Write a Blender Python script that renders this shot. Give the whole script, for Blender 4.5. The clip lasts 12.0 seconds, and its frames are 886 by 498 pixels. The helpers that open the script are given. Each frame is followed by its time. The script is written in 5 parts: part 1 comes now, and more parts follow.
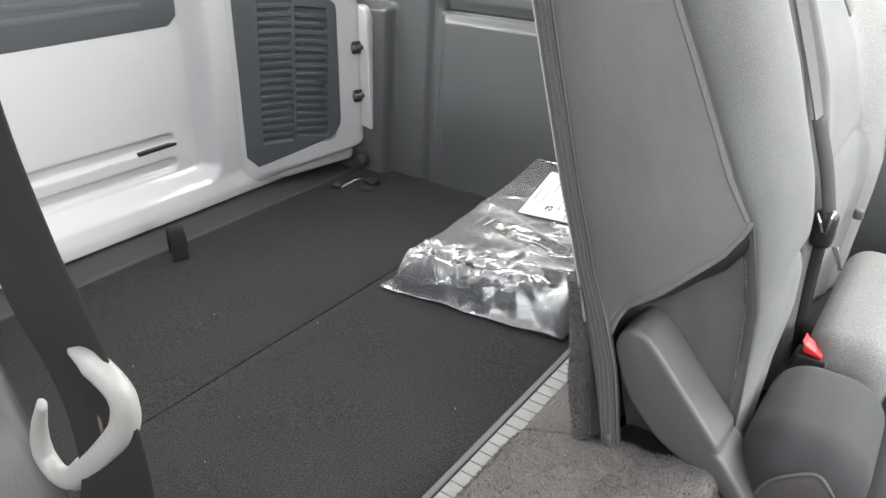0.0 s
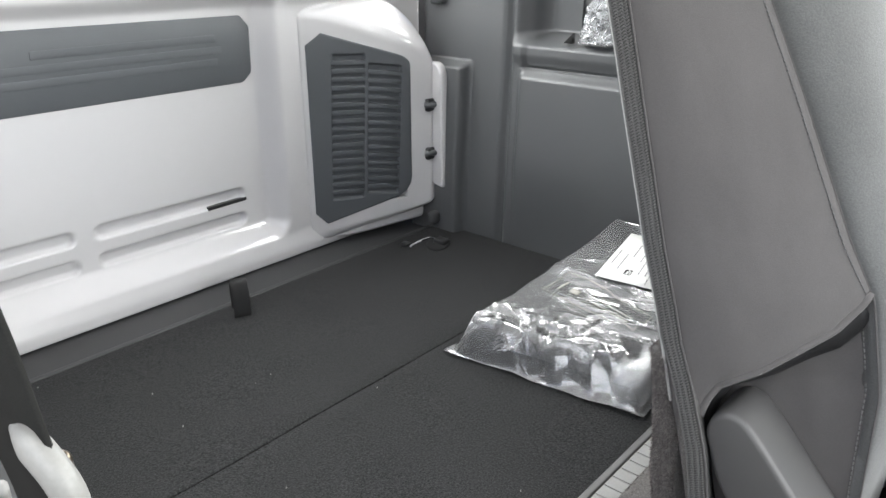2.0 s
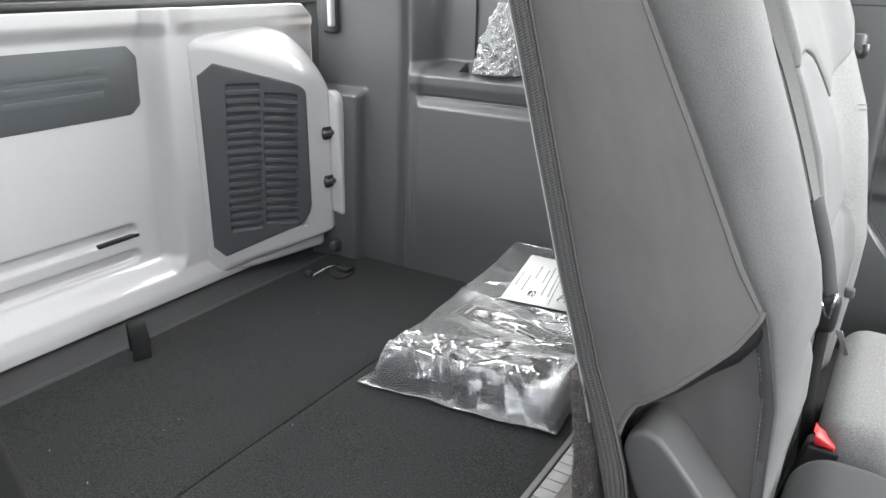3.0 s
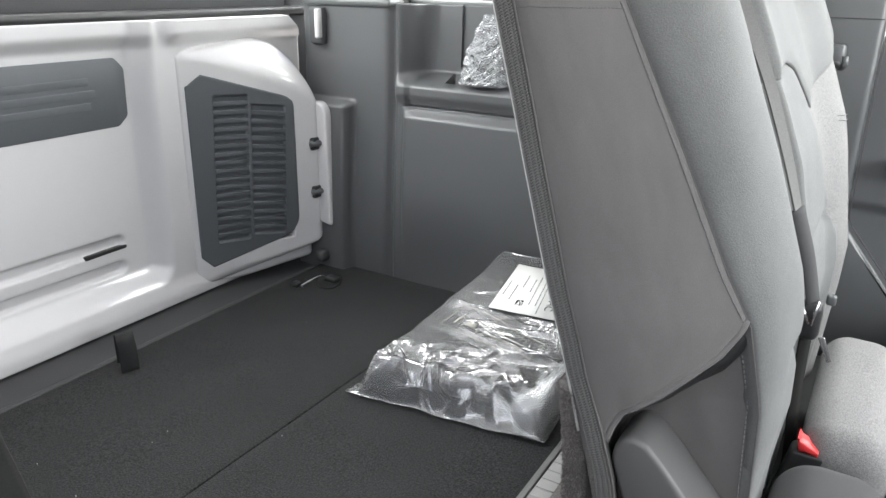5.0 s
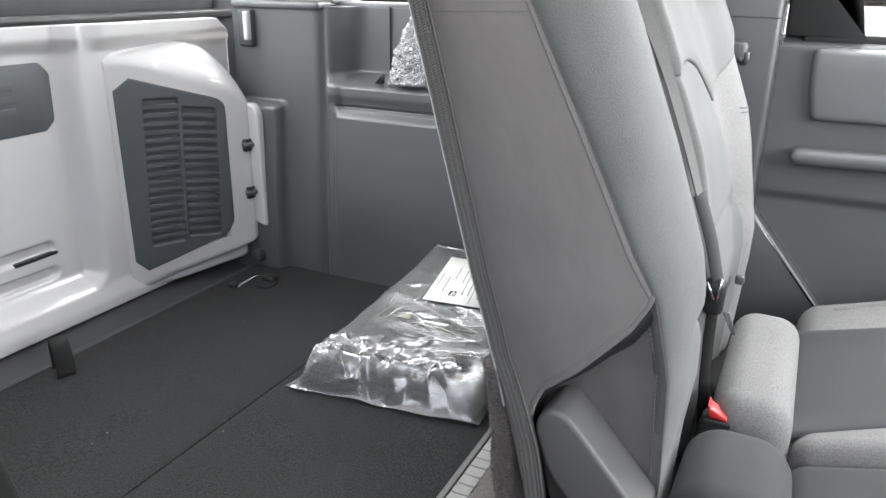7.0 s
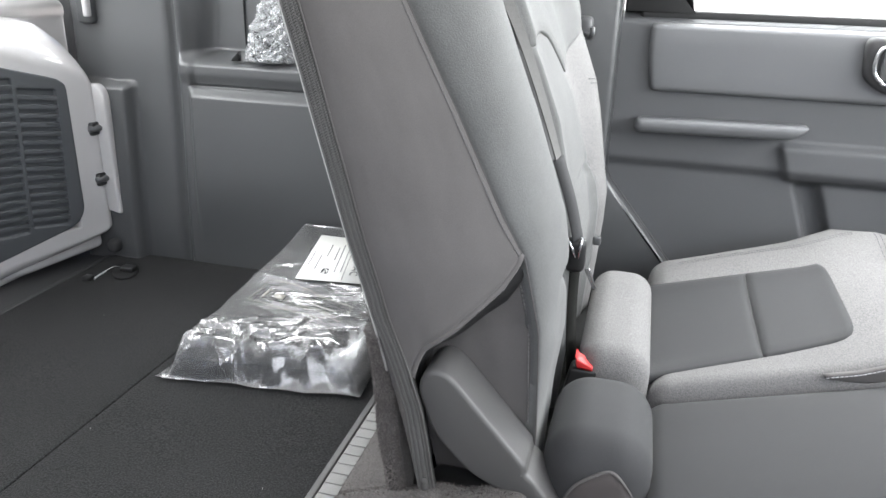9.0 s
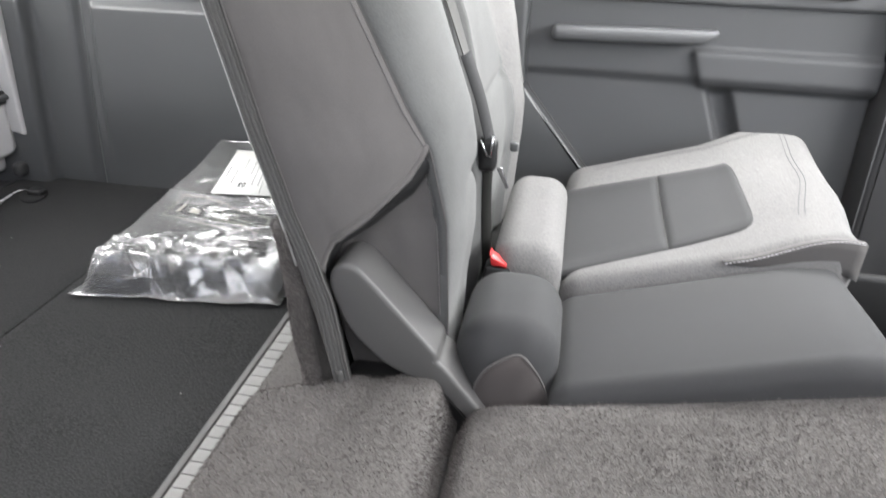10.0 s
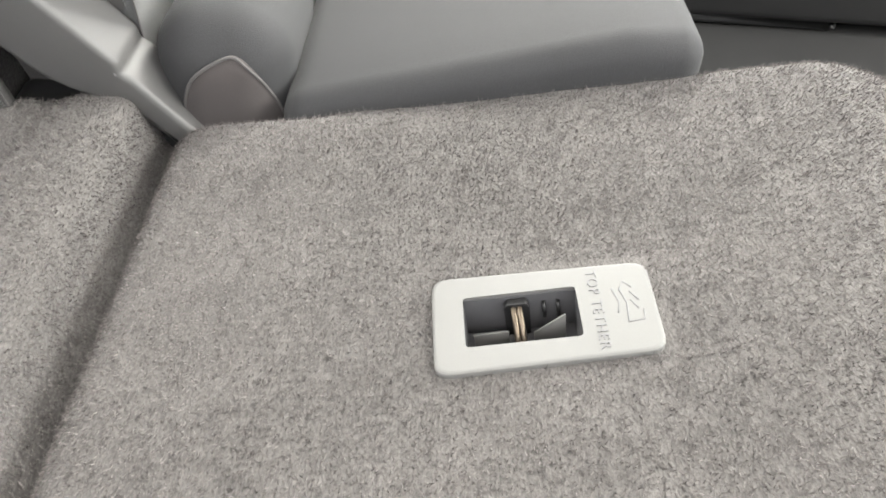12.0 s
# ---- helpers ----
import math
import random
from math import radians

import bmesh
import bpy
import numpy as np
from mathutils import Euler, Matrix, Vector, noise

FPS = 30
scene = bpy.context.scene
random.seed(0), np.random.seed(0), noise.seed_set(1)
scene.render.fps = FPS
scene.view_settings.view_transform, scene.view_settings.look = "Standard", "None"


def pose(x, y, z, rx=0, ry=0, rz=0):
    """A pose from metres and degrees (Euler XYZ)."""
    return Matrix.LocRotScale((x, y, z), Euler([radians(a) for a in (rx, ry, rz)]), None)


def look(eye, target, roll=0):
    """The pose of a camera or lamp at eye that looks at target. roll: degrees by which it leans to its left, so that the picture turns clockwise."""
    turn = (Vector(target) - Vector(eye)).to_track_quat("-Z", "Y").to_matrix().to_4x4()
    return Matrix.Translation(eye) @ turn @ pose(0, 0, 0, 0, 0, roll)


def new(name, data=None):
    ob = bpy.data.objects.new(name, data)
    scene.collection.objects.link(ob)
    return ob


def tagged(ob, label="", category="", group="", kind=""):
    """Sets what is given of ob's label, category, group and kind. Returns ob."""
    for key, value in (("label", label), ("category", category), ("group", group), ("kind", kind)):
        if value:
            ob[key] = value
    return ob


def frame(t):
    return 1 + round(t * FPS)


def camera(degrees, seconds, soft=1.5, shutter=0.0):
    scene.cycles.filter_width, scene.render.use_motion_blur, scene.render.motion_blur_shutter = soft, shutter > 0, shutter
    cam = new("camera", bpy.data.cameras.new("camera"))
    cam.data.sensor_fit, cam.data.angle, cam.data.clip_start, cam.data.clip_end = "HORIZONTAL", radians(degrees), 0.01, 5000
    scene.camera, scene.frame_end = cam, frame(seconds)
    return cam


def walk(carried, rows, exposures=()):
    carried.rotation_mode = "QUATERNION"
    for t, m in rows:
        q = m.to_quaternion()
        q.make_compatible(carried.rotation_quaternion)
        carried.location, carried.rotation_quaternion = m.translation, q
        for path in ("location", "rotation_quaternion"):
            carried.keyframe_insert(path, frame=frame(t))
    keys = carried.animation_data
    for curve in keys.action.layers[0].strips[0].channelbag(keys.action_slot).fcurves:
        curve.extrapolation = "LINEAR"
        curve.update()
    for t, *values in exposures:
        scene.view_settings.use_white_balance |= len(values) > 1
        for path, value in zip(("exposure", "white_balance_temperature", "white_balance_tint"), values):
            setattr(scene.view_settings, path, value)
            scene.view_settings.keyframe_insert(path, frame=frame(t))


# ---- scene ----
cam = camera(61.9, 12.0, shutter=0.22)
PATH = [
    (0, (0.342, 0.379, 0.598), (-0.673, 1.845, -0.307), 1.2),
    (0.5, (0.331, 0.394, 0.594), (-0.777, 1.817, -0.27), 1.0),
    (1, (0.329, 0.418, 0.585), (-0.913, 1.771, -0.208), -0.1),
    (1.5, (0.32, 0.435, 0.568), (-0.949, 1.775, -0.203), -0.3),
    (2, (0.314, 0.432, 0.568), (-0.905, 1.828, -0.185), -0.0),
    (2.5, (0.284, 0.408, 0.588), (-0.784, 1.936, -0.136), 0.9),
    (3, (0.292, 0.411, 0.591), (-0.695, 1.999, -0.12), 0.9),
    (5, (0.293, 0.404, 0.596), (-0.667, 2.018, -0.093), 1.0),
    (5.5, (0.297, 0.403, 0.598), (-0.658, 2.023, -0.083), 0.8),
    (6, (0.306, 0.388, 0.604), (-0.62, 2.026, -0.074), 0.8),
    (6.5, (0.318, 0.374, 0.607), (-0.561, 2.036, -0.074), 0.8),
    (7, (0.325, 0.374, 0.602), (-0.495, 2.063, -0.086), 0.8),
    (9, (0.321, 0.354, 0.591), (-0.151, 2.158, -0.131), 1.6),
    (9.5, (0.31, 0.345, 0.588), (-0.081, 2.16, -0.154), 2.7),
    (10, (0.36, 0.341, 0.553), (0.065, 2.114, -0.325), 1.9),
    (10.5, (0.406, 0.406, 0.505), (0.261, 2.027, -0.657), 3.1),
    (11, (0.448, 0.454, 0.468), (0.422, 1.857, -0.957), 5.3),
    (11.5, (0.472, 0.478, 0.443), (0.513, 1.783, -1.072), 6.4),
    (12, (0.493, 0.488, 0.449), (0.563, 1.851, -1.013), 5.2),
]
EXPOSURES = [(0, 1.64, 6600, 8), (1, 1.60, 6600, 8), (2.5, 1.50, 6480, 8), (5, 1.43, 6480, 8), (7, 1.43, 6480, 9), (9, 1.51, 6430, 9), (9.5, 1.52, 6430, 9), (10, 1.62, 6600, 10), (10.5, 1.66, 6800, 10), (11, 1.74, 6850, 10), (12, 2.08, 6950, 8)]
walk(cam, [(t, look(eye, target, roll)) for t, eye, target, roll in PATH], EXPOSURES)


# ---- world, sun and large lights ----
world = bpy.data.worlds.new("sky")
scene.world = world
world.use_nodes = True
wn = world.node_tree.nodes
sky = wn.new("ShaderNodeTexSky")
sky.sky_type, sky.sun_disc = "NISHITA", False
sky.sun_elevation, sky.sun_rotation = radians(76), radians(200)
sky.air_density, sky.dust_density = 0.7, 6.0
world.node_tree.links.new(sky.outputs[0], wn["Background"].inputs[0])
wn["Background"].inputs[1].default_value = 0.15

sun = new("sun", bpy.data.lights.new("sun", "SUN"))
sun.data.energy, sun.data.angle, sun.data.color = 3.0, radians(14), (1.0, 0.96, 0.9)
sun.matrix_world = look((0.3, -0.5, 6.0), (0.0, 1.0, 0.0))


def window_lamp(name, eye, target, w, h, power, col=(0.975, 0.99, 0.985)):
    lamp = new(name, bpy.data.lights.new(name, "AREA"))
    lamp.data.shape, lamp.data.size, lamp.data.size_y = "RECTANGLE", w, h
    lamp.data.energy, lamp.data.color = power, col
    lamp.matrix_world = look(eye, target)
    return lamp


window_lamp("daylight_near_window", (0.45, -0.02, 0.80), (0.3, 1.3, 0.2), 1.5, 0.45, 3.0)
window_lamp("daylight_far_window", (0.55, 1.93, 0.78), (0.4, 0.6, 0.1), 0.8, 0.4, 12.0)
window_lamp("daylight_rear_window", (-0.98, 1.0, 0.85), (0.3, 1.0, 0.1), 1.1, 0.4, 7.0)
window_lamp("daylight_quarter_window", (-0.42, 1.86, 0.80), (-0.4, 0.7, 0.1), 0.7, 0.35, 5.0)
window_lamp("daylight_windscreen", (1.85, 1.0, 0.85), (0.0, 1.2, 0.2), 1.4, 0.5, 16.5)


# ---- materials ----
def surface(name, a, b, rough=0.6, big=6.0, fine=400.0, mix=0.5, bump=0.1, depth=0.001, metal=0.0, coat=0.0, stretch=(1, 1, 1), sheen=0.0, spec=0.5, contrast=0.25):
    m = bpy.data.materials.new(name)
    m.use_nodes = True
    n, l = m.node_tree.nodes, m.node_tree.links
    p = n["Principled BSDF"]
    co = n.new("ShaderNodeTexCoord")
    mp = n.new("ShaderNodeMapping")
    mp.inputs["Scale"].default_value = stretch
    l.new(co.outputs["Object"], mp.inputs[0])
    n1, n2 = n.new("ShaderNodeTexNoise"), n.new("ShaderNodeTexNoise")
    n1.inputs["Scale"].default_value, n1.inputs["Detail"].default_value = big, 4
    n2.inputs["Scale"].default_value, n2.inputs["Detail"].default_value = fine, 3
    l.new(co.outputs["Object"], n1.inputs[0])
    l.new(mp.outputs[0], n2.inputs[0])
    mx = n.new("ShaderNodeMix")
    mx.data_type = "FLOAT"
    mx.inputs[0].default_value = mix
    l.new(n1.outputs[0], mx.inputs[2])
    l.new(n2.outputs[0], mx.inputs[3])
    rp = n.new("ShaderNodeValToRGB")
    rp.color_ramp.elements[0].position, rp.color_ramp.elements[1].position = 0.5 - contrast, 0.5 + contrast
    rp.color_ramp.elements[0].color, rp.color_ramp.elements[1].color = (*a, 1), (*b, 1)
    l.new(mx.outputs[0], rp.inputs[0])
    l.new(rp.outputs[0], p.inputs["Base Color"])
    rr = n.new("ShaderNodeMapRange")
    rr.inputs[3].default_value, rr.inputs[4].default_value = max(rough - 0.08, 0.02), min(rough + 0.08, 1)
    l.new(n1.outputs[0], rr.inputs[0])
    l.new(rr.outputs[0], p.inputs["Roughness"])
    p.inputs["Metallic"].default_value = metal
    p.inputs["Specular IOR Level"].default_value = spec
    p.inputs["Coat Weight"].default_value = coat
    p.inputs["Coat Roughness"].default_value = 0.08
    p.inputs["Sheen Weight"].default_value = sheen
    if bump:
        bp = n.new("ShaderNodeBump")
        bp.inputs["Strength"].default_value, bp.inputs["Distance"].default_value = bump, depth
        l.new(n2.outputs[0], bp.inputs["Height"])
        l.new(bp.outputs[0], p.inputs["Normal"])
    return m


def grey(v, t=(1.0, 1.0, 1.03)):
    return tuple(v * c for c in t)


M_WHITE = surface("white_body_paint", grey(0.52, (1, 0.985, 0.985)), grey(0.56, (1, 0.985, 0.985)), 0.38, 3, 60, 0.2, 0.0, coat=0.9)
M_FLOOR = surface("black_cargo_carpet", grey(0.006, (1, 1.0, 1.02)), grey(0.043, (1, 1.0, 1.02)), 0.95, 5, 460, 0.85, 0.9, 0.002, sheen=0.03, spec=0.1, contrast=0.2)
M_SILL = surface("dark_sill_plastic", grey(0.042), grey(0.056), 0.6, 8, 500, 0.6, 0.15, spec=0.3)
M_TRIM = surface("grey_trim_plastic", grey(0.062, (1, 1.03, 1.06)), grey(0.078, (1, 1.03, 1.06)), 0.38, 5, 900, 0.7, 0.25, 0.0005, spec=0.85)
M_TRIM_DARK = surface("dark_grill_plastic", grey(0.072, (1, 1.07, 1.15)), grey(0.088, (1, 1.07, 1.15)), 0.5, 5, 900, 0.6, 0.2, 0.0005)
# Darker trim tone for the panel joint and the shade inside the striker pocket.
M_GAP = surface("joint_and_recess_shade", grey(0.046, (1, 1.05, 1.1)), grey(0.056, (1, 1.05, 1.1)), 0.6, 8, 600, 0.5, 0.15)
# Black plastic parts; also the shade under the cover hem and in hinge cut-outs.
M_BLACK = surface("black_plastic_and_shade", grey(0.012), grey(0.02), 0.45, 8, 600, 0.5, 0.15)
# Black of cloth and floor parts, also used as shade between seat parts.
M_VOID = surface("black_parts_and_shade", grey(0.008), grey(0.014), 0.9, 8, 600, 0.5, 0.15)
M_CARPET = surface("grey_felt_carpet", grey(0.06, (1.06, 1, 0.96)), grey(0.14, (1.06, 1, 0.96)), 0.95, 16, 480, 0.7, 0.8, 0.002, stretch=(1.3, 0.7, 1), sheen=0.1, spec=0.1, contrast=0.2)
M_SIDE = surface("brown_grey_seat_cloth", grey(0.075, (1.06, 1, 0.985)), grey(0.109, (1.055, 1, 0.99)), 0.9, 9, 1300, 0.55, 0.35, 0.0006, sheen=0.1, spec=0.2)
# Copy of the seat cloth in a darker brown, for the bolster end.
M_END = surface("darker_brown_grey_seat_cloth", grey(0.050, (1.12, 1, 0.98)), grey(0.070, (1.12, 1, 0.98)), 0.9, 9, 1300, 0.55, 0.35, 0.0006, sheen=0.1, spec=0.2)
M_FRONT = surface("grey_seat_vinyl_cloth", grey(0.088, (1, 1.01, 1.0)), grey(0.138, (1, 1.01, 1.0)), 0.84, 16, 700, 0.55, 0.5, 0.0008, spec=0.22, sheen=0.08, contrast=0.2)
M_DARKSEAT = surface("charcoal_seat_cloth", grey(0.031, (1, 1.01, 1.05)), grey(0.045, (1, 1.01, 1.05)), 0.8, 14, 900, 0.6, 0.4, 0.0007, spec=0.22, sheen=0.05)
M_HEATHER = surface("light_heather_cloth", grey(0.110, (1.02, 1, 0.99)), grey(0.205, (1.02, 1, 0.99)), 0.92, 10, 620, 0.85, 0.5, 0.0010, stretch=(1, 0.4, 1), sheen=0.05, spec=0.15, contrast=0.22)
M_LEVER = surface("hinge_cover_plastic", grey(0.070, (1.02, 1, 0.99)), grey(0.082, (1.02, 1, 0.99)), 0.5, 5, 1100, 0.6, 0.3, 0.0005)
M_SEAL = surface("grey_rubber_seal", grey(0.075), grey(0.10), 0.85, 20, 500, 0.5, 0.15, spec=0.1)
M_DOOR = surface("grey_door_plastic", grey(0.082, (1, 1.02, 1.06)), grey(0.100, (1, 1.02, 1.06)), 0.55, 5, 900, 0.6, 0.25, 0.0005, spec=0.5)
M_ARM = surface("soft_armrest_vinyl", grey(0.118, (1, 1.02, 1.06)), grey(0.142, (1, 1.02, 1.06)), 0.5, 6, 900, 0.6, 0.2, 0.0005)
M_STRIP = surface("light_grey_strip_plastic", grey(0.175, (1, 0.99, 0.97)), grey(0.22, (1, 0.99, 0.97)), 0.55, 20, 500, 0.5, 0.15)
M_BEZEL = surface("pale_grey_bezel_plastic", grey(0.144, (1, 1.0, 0.965)), grey(0.160, (1, 1.0, 0.965)), 0.5, 20, 1200, 0.5, 0.12, 0.0003, spec=0.35)
# Bezel plastic, slightly darkened to stand for shading on the raised letters.
M_RELIEF = surface("bezel_relief_shade", grey(0.125), grey(0.145), 0.5, 20, 900, 0.5, 0.1)
M_WELL = surface("mid_grey_pocket_plastic", grey(0.075, (1, 1.0, 1.05)), grey(0.095, (1, 1.0, 1.05)), 0.5, 20, 900, 0.5, 0.1)
M_STEEL = surface("zinc_steel_wire", (0.08, 0.065, 0.05), (0.20, 0.165, 0.13), 0.35, 30, 400, 0.5, 0.1, metal=1.0)
M_CHROME = surface("satin_chrome", grey(0.50), grey(0.58), 0.25, 10, 200, 0.5, 0.0, metal=1.0)
M_BELT = surface("black_belt_webbing", grey(0.009, (1, 1, 0.92)), grey(0.017, (1, 1, 0.92)), 0.8, 20, 1500, 0.6, 0.3, 0.0004, spec=0.12)
# Pale copy of the belt webbing: light on the upper run put into its colour.
M_BELT_LIT = surface("lit_belt_webbing", grey(0.10, (1.02, 1, 0.97)), grey(0.145, (1.02, 1, 0.97)), 0.75, 20, 700, 0.7, 0.4, 0.0006)
M_BELT_MID = surface("dark_grey_belt_webbing", grey(0.045), grey(0.065), 0.75, 20, 900, 0.7, 0.4, 0.0006)
M_ZIP_DARK = surface("zip_tape_ground", grey(0.05, (1.02, 1, 0.98)), grey(0.085, (1.02, 1, 0.98)), 0.9, 20, 700, 0.8, 0.5, 0.0006, spec=0.2)
M_CREAM = surface("cream_belt_guide_plastic", grey(0.20, (1, 0.985, 0.93)), grey(0.25, (1, 0.985, 0.93)), 0.45, 15, 600, 0.5, 0.05)
M_RED = surface("red_buckle_button", (0.5, 0.02, 0.025), (0.62, 0.04, 0.04), 0.45, 30, 400, 0.4, 0.05)
M_THREAD = surface("grey_thread", grey(0.07), grey(0.11), 0.8, 30, 900, 0.6, 0.3)
M_THREAD_L = surface("pale_thread", grey(0.45), grey(0.55), 0.8, 30, 900, 0.6, 0.3)
M_EDGE = surface("pale_felt_edge", grey(0.30, (1.02, 1, 0.98)), grey(0.42, (1.02, 1, 0.98)), 0.9, 30, 800, 0.7, 0.6, 0.001)
M_ZIP = surface("zip_weave", grey(0.09, (1.02, 1, 0.98)), grey(0.15, (1.02, 1, 0.98)), 0.9, 20, 700, 0.9, 0.4, 0.0006, spec=0.15)
M_LABEL = surface("paper_label", grey(0.72, (1, 1, 0.96)), grey(0.78, (1, 1, 0.96)), 0.6, 12, 300, 0.4, 0.05)
M_PRINT_GREY = surface("small_grey_print", grey(0.20), grey(0.28), 0.7, 30, 300, 0.4, 0.0)
M_INK = surface("label_ink", grey(0.03), grey(0.05), 0.7, 30, 300, 0.4, 0.0)
M_PACK = surface("packed_dark_mat", grey(0.028), grey(0.055), 0.5, 14, 200, 0.25, 0.0)
M_HEAD = surface("headliner_cloth", grey(0.66), grey(0.72), 0.95, 5, 700, 0.6, 0.3, 0.001)
M_GROUND = surface("pale_concrete", grey(0.34, (1, 0.98, 0.95)), grey(0.42, (1, 0.98, 0.95)), 0.9, 0.8, 30, 0.5, 0.3, 0.01)
M_PRINT = surface("pale_embossed_print", grey(0.32, (1, 0.98, 0.88)), grey(0.42, (1, 0.98, 0.88)), 0.4, 30, 300, 0.5, 0.0)


def film_material(name, tint, clear, crinkle=0.15, rough=0.12, gain=1.15):
    m = bpy.data.materials.new(name)
    m.use_nodes = True
    n, l = m.node_tree.nodes, m.node_tree.links
    n.remove(n["Principled BSDF"])
    tr, gl, mx, df, m2 = (n.new("ShaderNodeBsdfTransparent"), n.new("ShaderNodeBsdfGlossy"), n.new("ShaderNodeMixShader"), n.new("ShaderNodeBsdfDiffuse"), n.new("ShaderNodeMixShader"))
    tr.inputs[0].default_value = (tint, tint, tint, 1)
    gl.inputs[0].default_value = (0.95, 0.95, 0.95, 1)
    df.inputs[0].default_value = (0.74, 0.76, 0.78, 1)
    co, nz, bp, lw = n.new("ShaderNodeTexCoord"), n.new("ShaderNodeTexNoise"), n.new("ShaderNodeBump"), n.new("ShaderNodeFresnel")
    nz.inputs["Scale"].default_value, nz.inputs["Detail"].default_value = 55, 3
    l.new(co.outputs["Object"], nz.inputs[0])
    l.new(nz.outputs[0], bp.inputs["Height"])
    bp.inputs["Strength"].default_value, bp.inputs["Distance"].default_value = crinkle, 0.004
    l.new(bp.outputs[0], gl.inputs["Normal"])
    l.new(bp.outputs[0], lw.inputs["Normal"])
    lw.inputs[0].default_value = 1.5
    gl.inputs["Roughness"].default_value = rough if crinkle else 0.05
    ad = n.new("ShaderNodeMath")
    ad.operation = "MULTIPLY_ADD"
    ad.inputs[1].default_value, ad.inputs[2].default_value = (gain, 0.03) if crinkle else (0.6, 0.0)
    ad.use_clamp = True
    l.new(lw.outputs[0], ad.inputs[0])
    m2.inputs[0].default_value = 1 - clear
    l.new(tr.outputs[0], m2.inputs[1])
    l.new(df.outputs[0], m2.inputs[2])
    l.new(ad.outputs[0], mx.inputs[0])
    l.new(m2.outputs[0], mx.inputs[1])
    l.new(gl.outputs[0], mx.inputs[2])
    l.new(mx.outputs[0], n["Material Output"].inputs[0])
    return m


M_FILM = film_material("clear_plastic_film", 0.95, 0.925, 0.0001, 0.14, 1.2)
M_MILK = film_material("milky_plastic_film", 0.95, 0.74, 0.05, 0.25, 0.6)
M_FOIL = film_material("crinkled_clear_film", 0.9, 0.72, 0.5)
M_GLASS = film_material("window_glass", 0.96, 1.0, 0.0)


def pile_material(name, a, b):
    m = bpy.data.materials.new(name)
    m.use_nodes = True
    n, l = m.node_tree.nodes, m.node_tree.links
    p = n["Principled BSDF"]
    ge, co, nz, mx, rp = n.new("ShaderNodeNewGeometry"), n.new("ShaderNodeTexCoord"), n.new("ShaderNodeTexNoise"), n.new("ShaderNodeMix"), n.new("ShaderNodeValToRGB")
    nz.inputs["Scale"].default_value, nz.inputs["Detail"].default_value = 120, 4
    l.new(co.outputs["Object"], nz.inputs[0])
    mx.inputs[0].default_value = 0.55
    patch, add = n.new("ShaderNodeTexNoise"), n.new("ShaderNodeMath")
    patch.inputs["Scale"].default_value, patch.inputs["Detail"].default_value = 6, 4
    l.new(co.outputs["Object"], patch.inputs[0])
    add.operation = "MULTIPLY_ADD"
    add.inputs[1].default_value, add.inputs[2].default_value = 0.95, -0.47
    l.new(patch.outputs[0], add.inputs[0])
    tot = n.new("ShaderNodeMath")
    l.new(mx.outputs[0], tot.inputs[0])
    l.new(add.outputs[0], tot.inputs[1])
    l.new(ge.outputs["Random Per Island"], mx.inputs[2])
    l.new(nz.outputs[0], mx.inputs[3])
    rp.color_ramp.elements[0].position, rp.color_ramp.elements[1].position = 0.26, 0.80
    rp.color_ramp.elements[0].color, rp.color_ramp.elements[1].color = (*a, 1), (*b, 1)
    l.new(tot.outputs[0], rp.inputs[0])
    l.new(rp.outputs[0], p.inputs["Base Color"])
    p.inputs["Roughness"].default_value, p.inputs["Specular IOR Level"].default_value = 0.9, 0.15
    return m


M_PILE = pile_material("felt_fibres", grey(0.068, (1.10, 1, 0.98)), grey(0.210, (1.10, 1, 0.98)))


# ---- building helpers ----
HOME = {}


def thing(name, at, label, category, group="", kind=""):
    ob = new(name)
    ob.location = at
    ob.empty_display_size = 0.05
    HOME[ob.name] = Matrix.Translation(at)
    return tagged(ob, label, category, group, kind)


def part(name, bm, material, parent=None, label="", smooth=True, sharp=0.0):
    me = bpy.data.meshes.new(name)
    bmesh.ops.recalc_face_normals(bm, faces=bm.faces[:])
    for f in bm.faces:
        f.smooth = smooth
    if sharp:
        for e in bm.edges:
            e.smooth = not (len(e.link_faces) == 2 and e.calc_face_angle(0) > sharp)
    bm.to_mesh(me)
    bm.free()
    me.materials.append(material)
    ob = new(name, me)
    if parent:
        ob.parent = parent
        ob.matrix_parent_inverse = HOME.get(parent.name, Matrix()).inverted()
    if label:
        ob["label"] = label
    return ob


